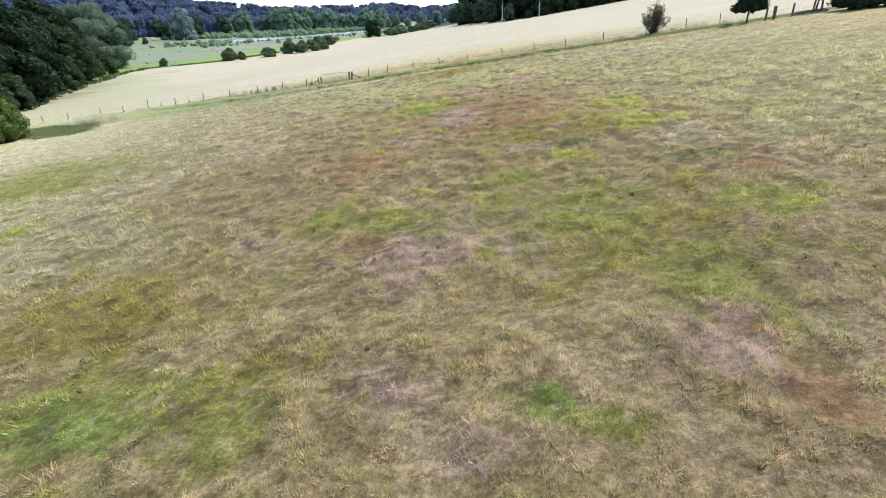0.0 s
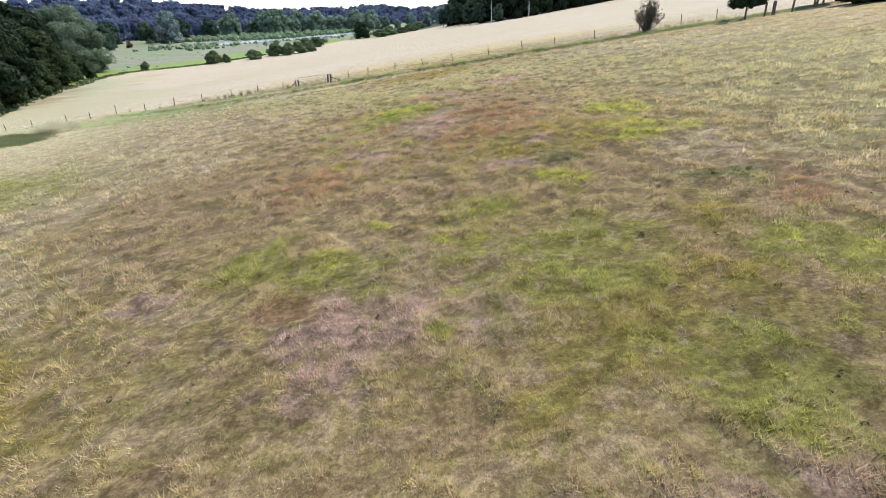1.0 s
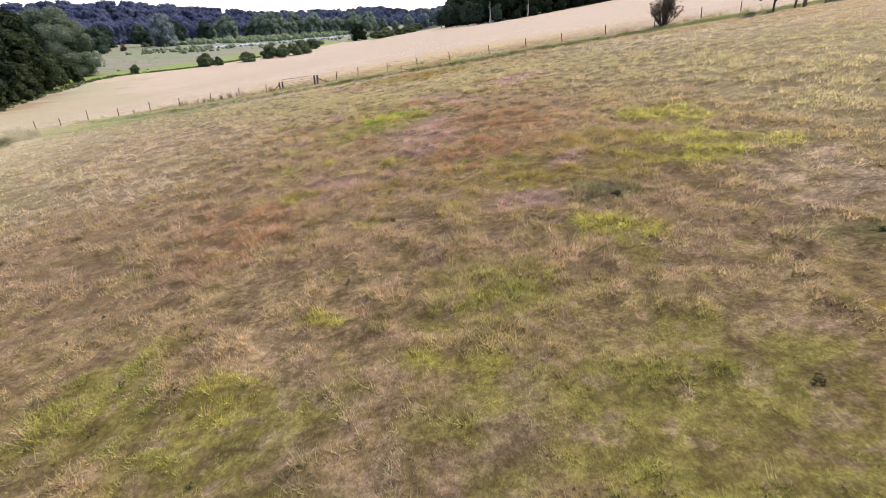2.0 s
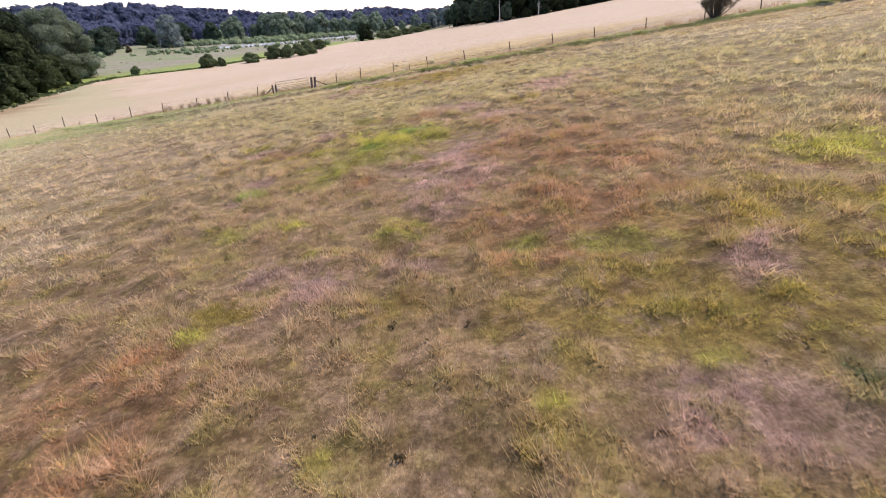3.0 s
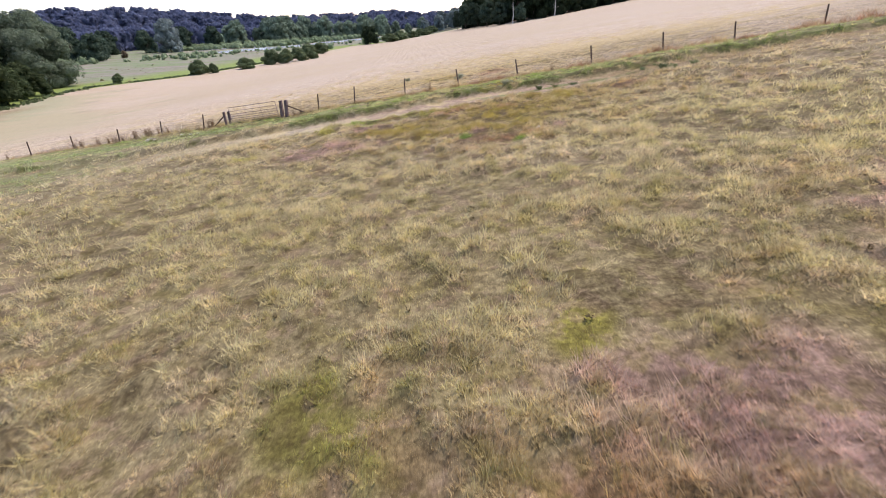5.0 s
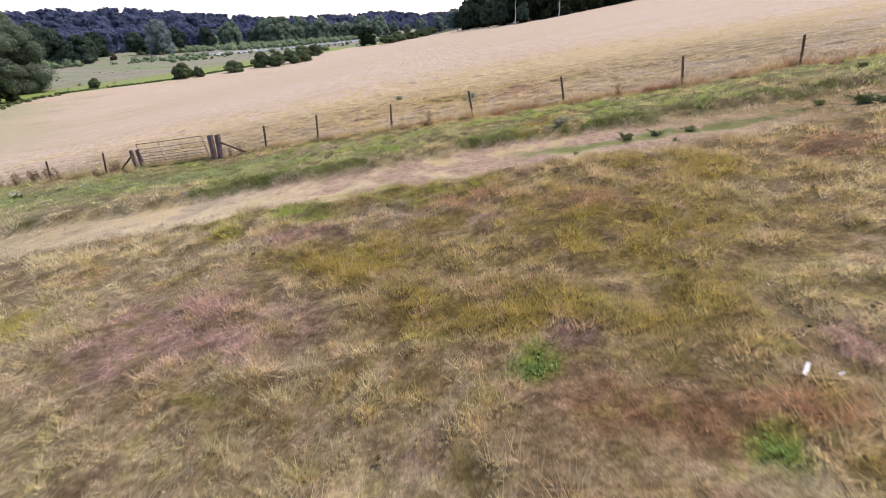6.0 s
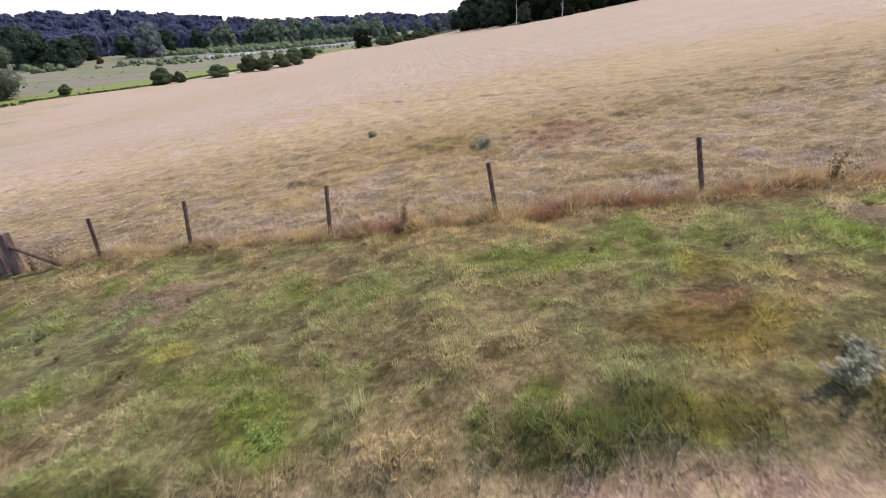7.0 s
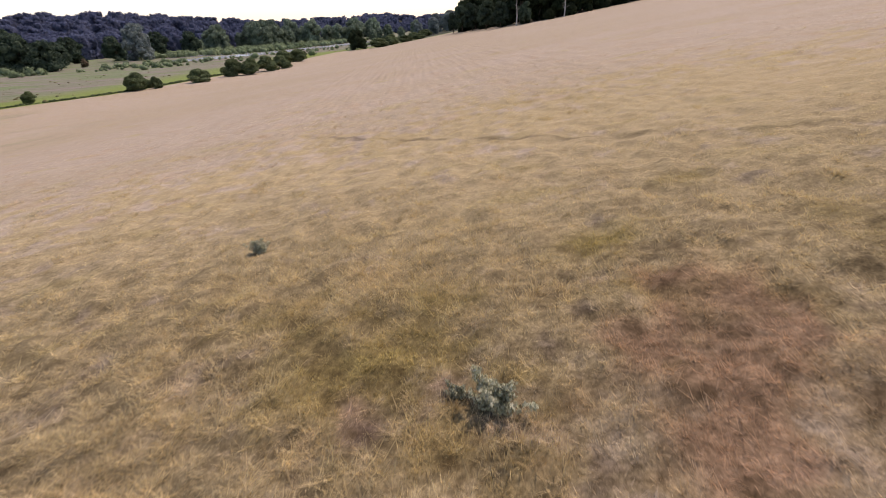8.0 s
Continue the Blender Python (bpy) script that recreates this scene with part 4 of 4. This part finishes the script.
def build_gate():
    x0, x1 = -17.4, -13.55
    p0 = Vector((x0, 89.75, float(ground(x0, 89.75)) + 0.10))
    p1 = Vector((x1, 89.0, float(ground(x1, 89.0)) - 0.06))
    along = (p1 - p0)
    length = along.length
    gate = tagged(new("field_gate"), "closed galvanised steel field gate with seven bars", "gate")
    a = along.normalized()
    side = a.cross(Vector((0, 0, 1))).normalized()
    up = side.cross(a).normalized()
    gate.matrix_basis = Matrix.Translation(p0 + Vector((0, 0, 0.12))) @ Matrix((a, -side, up)).transposed().to_4x4()
    L, H = length, 1.08
    frame_runs = [[((0, 0, 0), 0.024), ((0, 0, H), 0.024)], [((L, 0, 0), 0.024), ((L, 0, H), 0.024)]]
    for r in frame_runs:
        child("stile", mesh_of("stile", *tubes([r], 8), STEEL, True), gate)
    for h in (0, 0.13, 0.26, 0.41, 0.58, 0.80, H):
        rr = 0.020 if h in (0, H) else 0.014
        child("rail", mesh_of("rail", *tubes([[((0, 0, h), rr), ((L / 2, 0, h - 0.008), rr), ((L, 0, h), rr)]], 8), STEEL, True), gate)
    for s in (0.34, 0.67):
        child("upright", mesh_of("upright", *bar((L * s, -0.02, 0), (L * s, -0.02, H), 0.014), STEEL, True), gate)
    child("latch", mesh_of("latch", *bar((-0.16, 0, 0.78), (0.1, 0, 0.78), 0.012), STEEL, True), gate)
    # posts and struts
    big = square_post(0.21, 1.54)
    mid = square_post(0.15, 1.42)

    def stand_post(name, label, data, x, y, tilt):
        ob = tagged(new(name, data), label, "gate post")
        ob.matrix_basis = pose(x, y, float(ground(x, y)), 0, tilt, -12)

    stand_post("gate_post", "thick weathered oak hanging post beside the gate", big, -13.27, 88.92, 4)
    stand_post("gate_post", "second weathered oak post beside the hanging post", big, -12.90, 88.84, 6)
    stand_post("gate_post", "weathered shutting post of the field gate", mid, -17.6, 89.8, 2)
    stand_post("gate_post", "weathered straining post beside the field gate", mid, -17.98, 89.9, 1)

    def strut(p, q):
        ob = tagged(new("strut", mesh_of("strut", *bar(p, q, 0.05, 7, 0.045), POST, True)), "slanting wooden strut against a gate post", "strut")
        return ob

    z = lambda x, y: float(ground(x, y))
    strut((-12.85, 88.8, z(-12.85, 88.8) + 0.85), (-11.45, 88.5, z(-11.45, 88.5) + 0.02))
    strut((-18.02, 89.95, z(-18.0, 89.9) + 0.8), (-19.2, 90.25, z(-19.2, 90.25) + 0.02))


build_gate()


# ---------------------------------------------------------------- trees and bushes
def build_woods():
    rng = random.Random(9)
    # wood by the marsh at the low side of the hay field
    oak = tree("broadleaf_tree", "dark green broadleaf tree at the field edge", 11, 20, 17, 40, 9000, 0.50, LEAF_DARK, BARK, trunk=0.45, group="trees of the low wood")
    oak2 = tree("broadleaf_tree", "green leafy tree at the field edge", 12, 18, 15, 36, 9000, 0.47, LEAF_GREEN, BARK, trunk=0.4, group="trees of the low wood")
    willow = tree("willow_tree", "large grey-green willow with drooping foliage", 13, 22.5, 27, 60, 46000, 0.25, LEAF_WILLOW, BARK, droop=0.3, trunk=0.7, lump=0.13)
    move(willow, -135, 226, 30, 1.08)
    move(oak, -99, 136, 0, 1.1)
    move(oak2, -113, 178, 60, 0.95)
    for x, y, t, s in ((-106, 150, 50, 0.95), (-112, 162, 140, 0.95), (-124, 186, 200, 1.1), (-110, 124, 10, 1.15), (-128, 165, 80, 1.2), (-96, 118, 250, 1.0),
                       (-130, 140, 290, 1.3), (-152, 205, 20, 1.2), (-112, 104, 300, 1.2), (-142, 180, 130, 1.3), (-92, 104, 30, 1.0), (-139, 211, 75, 1.05), (-132, 199, 310, 0.75)):
        stand(oak, x, y, t, s)
    for x, y, t, s in ((-93, 128, 20, 0.5), (-100, 145, 100, 0.5), (-107, 166, 33, 0.6), (-104, 158, 310, 0.6), (-88, 116, 200, 0.55), (-117, 192, 70, 0.6), (-121, 202, 150, 0.62), (-116.5, 201.5, 20, 0.42)):
        stand(oak2, x, y, t, s, s * 0.9)
    # bushes on the near side of the fence
    bush = tree("bush", "round bright green bush at the low pasture corner", 14, 6.3, 7.5, 40, 9000, 0.17, LEAF_MID, BARK, trunk=0.14, category="bush")
    move(bush, -54.8, 75.5, 0, 1.0)
    stand(bush, -66.5, 92.0, 80, 0.75)
    # wood on the rise
    high = tree("broadleaf_tree", "dark broadleaf tree at the edge of the hilltop wood", 15, 23, 20, 40, 4200, 0.80, LEAF_DARK, BARK, trunk=0.5, group="trees of the upper wood")
    tall = tree("broadleaf_tree", "tall dark tree at the edge of the hilltop wood", 16, 29, 18, 40, 4200, 0.80, LEAF_DARK, BARK, trunk=0.5, low=0.04, group="trees of the upper wood")
    edge = ((45, 432), (50, 405), (55, 380), (60, 356), (66, 341), (76, 336), (87, 341), (98, 347), (109, 353), (121, 359), (134, 365), (148, 370), (164, 374), (182, 378))
    move(high, 43, 452, 0, 0.9)
    move(tall, 58, 462, 0)
    for i, (x, y) in enumerate(edge):
        stand(high if i % 3 else tall, x + 3, y + 4, rng.uniform(0, 360), rng.uniform(0.75, 1.1))
        stand(tall if i % 2 else high, x + 14, y + 20, rng.uniform(0, 360), rng.uniform(1.0, 1.25))
        stand(high, x + 26, y + 44, rng.uniform(0, 360), rng.uniform(1.1, 1.4))
    scrub = tree("bush", "round dark bush at the foot of the wood", 22, 7, 8, 30, 1200, 0.6, LEAF_DARK, BARK, trunk=0.12, category="bush", group="bushes along the wood")
    move(scrub, 47, 398, 0)
    for x, y, s in ((39, 440, 1.0), (53, 362, 0.8), (60, 338, 0.7), (70, 330, 0.7), (82, 334, 0.8), (93, 340, 0.6), (104, 346, 0.7), (116, 352, 0.7), (128, 358, 0.7)):
        stand(scrub, x, y, rng.uniform(0, 360), s)
    bare_tree("dead_tree", "bare dead tree with a pale bleached trunk", 17, 12.5, 53.0, 328)
    bare_tree("dead_tree", "thin bare dead tree with bleached branches", 27, 10.0, 76.0, 326)
    fringe = tree("broadleaf_tree", "mid-green broadleaf tree at the corner of the hilltop wood", 29, 17, 13, 30, 4200, 0.6, LEAF_DEEP, BARK, trunk=0.3, low=0.14, group="trees of the upper wood")
    move(fringe, 37, 425, 0)
    for x, y, s in ((41, 400, 0.95), (46, 376, 0.9), (50, 352, 0.75), (33, 446, 0.8), (59, 336, 0.6)):
        stand(fringe, x, y, rng.uniform(0, 360), s)
    # hawthorn and young tree on the fence line
    haw = thorn_bush("hawthorn_bush", "small reddish-brown hawthorn bush beside the fence", 18, 3.5, 3.7, LEAF_RED)
    move(haw, 26.9, 79.6, 0)
    young = tree("young_tree", "small dark green tree with a clear stem", 19, 4.6, 4.2, 40, 5000, 0.11, LEAF_DARK, BARK, low=0.27, trunk=0.1)
    move(young, 36.4, 75.9, 0)
    young.matrix_basis = young.matrix_basis @ pose(0, 0, 0, 0, -7, 0)
    stand(young, 44.8, 76.2, 130, 0.9)
    hedge = tree("hedge_bush", "dense dark green hedge bush beside a gate", 20, 2.2, 5.5, 40, 2700, 0.15, LEAF_DARK, BARK, trunk=0.08, category="bush", group="hedge along the pasture")
    move(hedge, 45.0, 70.5, 0)
    for x, y, t in ((48.5, 68.5, 40), (52.5, 66.5, 100), (57, 64, 150), (61, 61.5, 210), (66, 58, 20)):
        stand(hedge, x, y, t)


build_woods()


POOLS = (((-148, 422), (-122, 440), (-98, 468), (-82, 494), (-94, 522), (-122, 500), (-152, 472), (-175, 440)),
         ((-90, 500), (-70, 525), (-48, 560), (-34, 600), (-52, 640), (-76, 590), (-102, 535)), ((-200, 492), (-150, 500), (-120, 526), (-130, 545), (-195, 515)))


def build_valley():
    rng = random.Random(21)
    shrub = tree("shrub", "rounded dark green shrub on the valley edge", 31, 6.5, 7.0, 26, 8000, 0.27, LEAF_SHRUB, BARK, trunk=0.14, core=0.55, lump=0.2, category="bush", group="shrubs on the valley edge")
    spots = ((-88.5, 246, 0.85, 0.95), (-84, 249, 0.45, 0.75), (-75, 261, 0.95, 0.9), (-69, 278, 1.0, 1.25), (-62.5, 279, 0.9, 1.25), (-59.2, 291, 1.1, 1.2),
             (-55.5, 300, 1.0, 1.1), (-64.8, 339, 1.15, 1.2), (-59, 345, 1.2, 1.2), (-110.6, 230, 0.46, 0.65), (-21, 434, 1.6, 1.2), (-13, 450, 1.4, 1.0), (-3, 470, 1.5, 1.0),
             (8, 480, 1.4, 0.9), (-88, 253, 0.35, 0.5), (-16, 505, 1.8, 1.4), (3, 530, 1.8, 1.2), (16, 560, 1.8, 1.3))
    for i, (x, y, s, sz) in enumerate(spots):
        (move if i == 0 else stand)(shrub, x, y, rng.uniform(0, 360), s * 1.18, sz * 0.9)
    lone = tree("round_tree", "dense round dark tree standing alone by the marsh", 32, 13, 14, 36, 5000, 0.5, LEAF_DARK, BARK, trunk=0.25)
    move(lone, -36.5, 434, 0)
    # light green, grey-green and darker trees behind the water
    far_tree = tree("marsh_tree", "rounded light green tree on the marsh", 33, 24, 21, 34, 4200, 0.8, LEAF_HAZEL, BARK, trunk=0.3, group="trees on the marsh")
    dark_tree = tree("marsh_tree", "large dark green tree on the marsh", 34, 24, 23, 44, 4500, 0.85, LEAF_DEEP, BARK, trunk=0.45, group="trees on the marsh")
    pale_tree = tree("marsh_tree", "large rounded grey-green tree on the marsh", 35, 27, 24, 44, 5000, 0.8, LEAF_GREY, BARK, trunk=0.45, group="trees on the marsh")
    first = [True, True]
    move(pale_tree, -216, 490, 0)
    for x, y, s in ((-240, 402, 0.95), (-222, 398, 0.8), (-256, 415, 1.05), (-246, 442, 0.75), (-243, 505, 0.85), (-236, 562, 0.95), (-212, 575, 0.9), (-285, 450, 1.25),
                    (-300, 420, 1.2), (-275, 500, 0.9), (-300, 480, 1.1)):
        (move if first[0] else stand)(dark_tree, x, y, rng.uniform(0, 360), s)
        first[0] = False
    for k in range(54):
        t = rng.random()
        x, y = -225 + 225 * t + rng.uniform(-14, 14), 612 + 120 * t + rng.uniform(-25, 45)
        (move if first[1] else stand)(far_tree, x, y, rng.uniform(0, 360), rng.uniform(0.5, 1.25))
        first[1] = False
    for x, y, s in ((26, 596, 0.6), (44, 640, 0.7), (62, 690, 0.8), (84, 745, 0.9), (10, 575, 0.5), (104, 800, 0.9), (36, 700, 0.8), (60, 780, 0.9)):
        stand(pale_tree, x, y, rng.uniform(0, 360), s)
    cone = tree("conical_bush", "dark brown conical bush standing alone on the marsh", 36, 5.2, 5.6, 26, 2200, 0.3, LEAF_RED, BARK, trunk=0.12, category="bush")
    move(cone, -221, 428, 0)
    # low scrub on the marsh, uncounted
    r = np.random.default_rng(6)
    cl = []
    while len(cl) < 760:
        t = r.random()
        x, y = -235 + 200 * t + r.normal() * 14, 470 + 130 * t + r.normal() * 60
        front = np.interp(x, (-170, -146, -122, -98, -72, -38), (440, 428, 446, 474, 530, 600))
        if front - 60 < y < front + 60:
            continue
        s = 0.9 + 2.8 * r.random() ** 2
        cl.append((x, y, float(land(x, y)) + s * 0.5, s))
    for k in range(70):
        x = r.uniform(-190, -126)
        y = float(np.interp(x, (-170, -146, -122, -98, -72, -38), (440, 428, 446, 474, 530, 600))) - 12 - 60 * r.random()
        s = 0.8 + 1.5 * r.random() ** 1.5
        cl.append((x, y, float(land(x, y)) + s * 0.5, s))
    for k in range(40):
        x = r.uniform(-126, -60)
        y = float(np.interp(x, (-170, -146, -122, -98, -72, -38), (440, 428, 446, 474, 530, 600))) - 8 - 25 * r.random()
        s = 0.5 + 0.9 * r.random() ** 1.5
        cl.append((x, y, float(land(x, y)) + s * 0.5, s))
    ob = new("marsh_scrub", mesh_of("marsh_scrub", *joined(lumps(r, cl, 2, 0.75), leaves(r, cl, 26000, 0.5)), LEAF_SCRUB, True))
    tagged(ob, "pale green willow scrub scattered over the marsh", "scrub", kind="stuff")
    # sedge tussocks over the open marsh
    cl = []
    while len(cl) < 250:
        y = r.uniform(215, 470)
        x = float(np.interp(y, EY, EX)) - 8 - 150 * r.random() ** 1.2
        if wave(x, y, 26, 61) < 0.42:
            continue
        s = 0.2 + 0.45 * r.random() ** 2
        cl.append((x, y, float(land(x, y)), s))
    ob = new("sedge_tussocks", mesh_of("sedge_tussocks", *lumps(r, cl, 2, 1.0, 0.7, 0.25), SEDGE, True))
    tagged(ob, "brown-green sedge tussocks over the open marsh", "sedge", kind="stuff")
    # rough bank along the foot of the hay field
    cl = []
    for k in range(1100):
        y = r.uniform(215, 292) if k < 550 else r.uniform(100, 212)
        x = float(np.interp(y, EY, EX)) - 1.5 - abs(r.normal()) * 1.3 + (0 if k < 550 else 4.5 * r.random())
        s = 0.14 + 0.34 * r.random() ** 3
        cl.append((x, y, float(land(x, y)) + s * 0.4, s))
    ob = new("bank_scrub", mesh_of("bank_scrub", *leaves(r, cl, 24000, 0.2), LEAF_SHRUB, True))
    tagged(ob, "low dark green growth along the ditch bank", "scrub", kind="stuff")
    # water: long narrow pools
    for pts in POOLS:
        bm = bmesh.new()
        bm.faces.new([bm.verts.new((x, y, VALLEY + 0.12)) for x, y in pts])
        bmesh.ops.recalc_face_normals(bm, faces=bm.faces)
        for f in bm.faces:
            if f.normal.z < 0:
                f.normal_flip()
        ob = new("water", bm_mesh("water", bm, WATER))
        tagged(ob, "narrow pool reflecting the bright sky, which is also put into its pale colour", "water", kind="structure")


build_valley()


def build_far_woods():
    """Crowns packed over the hill: each a rounded mass under a coat of leaf sprays."""
    r = np.random.default_rng(8)
    cl = []
    for k in range(1400):
        y = 400 + 1300 * r.random() ** 1.3 if k < 1200 else r.uniform(420, 640)
        x = float(np.interp(y, HY, HX)) + 10 - 240 * r.random()
        z, w = float(land(x, y)), 5.0 + 5.0 * r.random() ** 1.5
        h = 8 + 8 * r.random() + (5 * r.random() if r.random() < 0.15 else 0)
        h += 13 * (1 - float(smooth(600, 950, y)))
        cl.append((x, y, z + h * 0.45, w))
        if y < 950:
            cl.append((x, y, z + h * 0.12, w))
        for m in range(5):
            q, d, f = r.uniform(0, 6.3), r.uniform(0.35, 0.8) * w, r.uniform(0.28, 0.5) * w
            cl.append((x + math.cos(q) * d, y + math.sin(q) * d, z + h * 0.45 + math.sqrt(max(0.05, 1 - (d / w) ** 2)) * w * 0.8, f))
    for k in range(110):
        y = r.uniform(480, 820)
        x, w = float(np.interp(y, HY, HX)) - r.uniform(120, 430), r.uniform(6, 10)
        z = float(land(x, y))
        cl.append((x, y, z + 8, w))
        cl.append((x + r.normal() * 2, y, z + 8 + w * 0.6, w * 0.6))
    # the hillside's blue is distance haze painted into its leaves
    ob = new("far_woodland", mesh_of("far_woodland", *joined(lumps(r, cl, 1, 0.9, 1.0, 0.15), leaves(r, cl, 190000, 1.7)), LEAF_HAZED, True))
    tagged(ob, "dark wooded hillside behind the valley, leaves tinted blue for haze", "woodland", kind="stuff")


build_far_woods()


# ---------------------------------------------------------------- weeds and small things
def plant(name, label, seed, height, width, count, size, leaf, stalks, category="plant", group=""):
    """A leafy weed: upright stalks with leaf sprays."""
    rng = np.random.default_rng(seed)
    top = tagged(new(name), label, category, group)
    runs, cl = [], []
    for k in range(stalks):
        q, d = rng.uniform(0, 6.3), abs(rng.normal()) * width * 0.25
        tip = (math.cos(q) * d * 1.8, math.sin(q) * d * 1.8, height * rng.uniform(0.6, 1))
        runs.append([((math.cos(q) * d * 0.4, math.sin(q) * d * 0.4, -0.03), 0.007), ((tip[0] * 0.6, tip[1] * 0.6, tip[2] * 0.6), 0.005), (tip, 0.002)])
        for s in (0.35, 0.6, 0.85, 1.0):
            cl.append((tip[0] * s, tip[1] * s, tip[2] * s, width * 0.13 * (1.3 - 0.5 * s)))
    child("stalks", mesh_of("stalks", *tubes(runs, 4), DRY), top)
    child("leaves", mesh_of("leaves", *leaves(rng, cl, count, size), leaf), top)
    return top


def build_weeds():
    rng = random.Random(5)
    thistle = plant("thistle", "grey-green thistle growing in the grass", 41, 0.52, 0.62, 2600, 0.03, LEAF_THISTLE, 22, "thistle", "thistles")
    move(thistle, 0.75, 92.95, 0, 0.85)
    for x, y, t, s in ((2.15, 80.25, 60, 0.75), (-3.75, 98.8, 200, 0.8), (2.5, 80.5, 140, 0.5), (0.35, 93.2, 10, 0.45)):
        stand(thistle, x, y, t, s)
    nettle = plant("nettle_clump", "low dark green clump of nettles", 42, 0.32, 0.8, 1100, 0.042, LEAF_NETTLE, 18, "weed", "weeds along the track")
    move(nettle, 3.55, 78.15, 0, 0.6)
    for x, y, s in ((4.35, 78.05, 0.75), (5.3, 77.95, 0.7), (5.5, 78.2, 0.55), (8.9, 77.9, 0.8), (9.75, 77.4, 1.2), (10.2, 77.3, 1.0), (11.1, 77.1, 0.9), (4.45, 77.2, 0.5),
                    (1.85, 77.5, 0.45), (2.2, 37.8, 0.5), (2.6, 37.5, 0.6), (3.0, 37.2, 0.6), (3.4, 37.0, 0.5), (3.7, 36.9, 0.45), (2.9, 37.6, 0.5), (5.9, 33.7, 0.5), (6.4, 33.5, 0.6), (6.9, 33.8, 0.5),
                    (-13.6, 88.5, 0.7), (-14.2, 88.7, 0.6), (-15.0, 88.8, 0.7), (-15.6, 89.0, 0.5), (-16.6, 89.2, 0.6), (-12.6, 88.4, 0.6), (-22.9, 87.9, 0.8), (12.5, 80.6, 0.7), (-8.5, 84.2, 0.6)):
        stand(nettle, x, y, rng.uniform(0, 360), s)
    fresh = plant("grass_tuft", "fresh bright green tuft in the dry turf", 46, 0.2, 0.8, 1300, 0.03, FRESH, 26, "grass tuft", "fresh green tufts")
    move(fresh, -1.4, 69.35, 0, 0.62)
    for x, y, s in ((0.34, 67.9, 0.62), (-3.4, 80.75, 0.95)):
        stand(fresh, x, y, rng.uniform(0, 360), s)
    yarrow = plant("flowering_weed", "low weed with white flower heads by the fence", 44, 0.45, 0.6, 260, 0.03, LEAF_MID, 16, "weed", "white flowers by the fence")
    heads = [(math.cos(q) * d, math.sin(q) * d, rng.uniform(0.36, 0.5), 0.05) for q, d in [(rng.uniform(0, 6.3), rng.uniform(0, 0.35)) for _ in range(16)]]
    child("flower_heads", mesh_of("flower_heads", *leaves(np.random.default_rng(45), heads, 260, 0.015), PAPER), yarrow, "small white flower heads")
    move(yarrow, -22.7, 87.4, 0, 0.8)
    for x, y, s in ((-22.2, 87.2, 0.6), (-23.1, 87.7, 0.6), (-20.2, 87.1, 0.5), (-19.5, 86.9, 0.5), (-18.9, 86.8, 0.5)):
        stand(yarrow, x, y, rng.uniform(0, 360), s)
    dock = plant("dock_weed", "tall rusty-brown seeding dock by the fence", 43, 0.9, 0.5, 260, 0.028, DRY, 8, "weed", "docks along the fence")
    move(dock, -26.5, 92.0, 0)
    for k in range(34):
        x = rng.uniform(-33, -23.0) if k < 26 else rng.uniform(-20.6, -18.4)
        stand(dock, x, float(fence_y(x)) + rng.uniform(-0.6, 0.6), rng.uniform(0, 360), rng.uniform(0.45, 0.95))
    for x in (-12.3, -11.8, -40, -45, 6.1, -2.0):
        stand(dock, x, float(fence_y(x)) + rng.uniform(-0.3, 0.2), rng.uniform(0, 360), rng.uniform(0.5, 0.9))


build_weeds()


def build_rosettes():
    """Small dark weeds spread over the turf, past counting."""
    r = np.random.default_rng(12)
    cl = []
    while len(cl) < 900:
        x, y = r.normal() * 16 - 1.5, r.uniform(22, 118)
        if y > fence_y(x) - 0.3 or abs(y - path_y(np.float64(x))) < 1.6 or wave(x, y, 3.5, 71) * wave(x, y, 1.2, 72) < 0.2 * r.random() + 0.12:
            continue
        s = 0.025 + 0.045 * r.random() ** 2
        cl.append((x, y, float(ground(x, y)) + 0.04, s))
    ob = new("low_weeds", mesh_of("low_weeds", *leaves(r, cl, 8000, 0.026), ROSETTE))
    tagged(ob, "small dark weeds scattered through the turf", "weeds", kind="stuff")


build_rosettes()


def build_scraps():
    """Crumpled white scraps lying in the grass."""
    rng = random.Random(3)
    for x, y, s, turn in ((1.02, 68.6, 0.085, 40), (1.28, 68.5, 0.035, 10)):
        bm = bmesh.new()
        bmesh.ops.create_grid(bm, x_segments=8, y_segments=4, size=0.5)
        for v in bm.verts:
            v.co = Vector((v.co.x * s * 2, v.co.y * s * 0.45, rng.uniform(0, 0.35) * s + 0.3 * s * (v.co.x + 0.5)))
        bmesh.ops.solidify(bm, geom=list(bm.faces), thickness=0.002)
        ob = tagged(new("paper_scrap", bm_mesh("paper_scrap", bm, PAPER)), "crumpled white scrap lying in the grass", "litter")
        ob.matrix_basis = pose(x, y, float(ground(x, y)) + 0.06, 0, 0, turn)


build_scraps()


def build_far_posts():
    """Posts beside the young trees at the high end of the fence."""
    data = square_post(0.16, 1.75)
    for x, y, t in ((38.4, 75.6, -7), (39.3, 75.6, -9), (39.55, 75.7, -8), (41.4, 75.4, -7), (44.0, 75.6, -4), (44.9, 75.4, -18)):
        ob = tagged(new("fence_post", data), "stout weathered post beside a small tree", "post", "stout posts")
        ob.matrix_basis = pose(x, y, float(ground(x, y)), 0, t, 20)


build_far_posts()
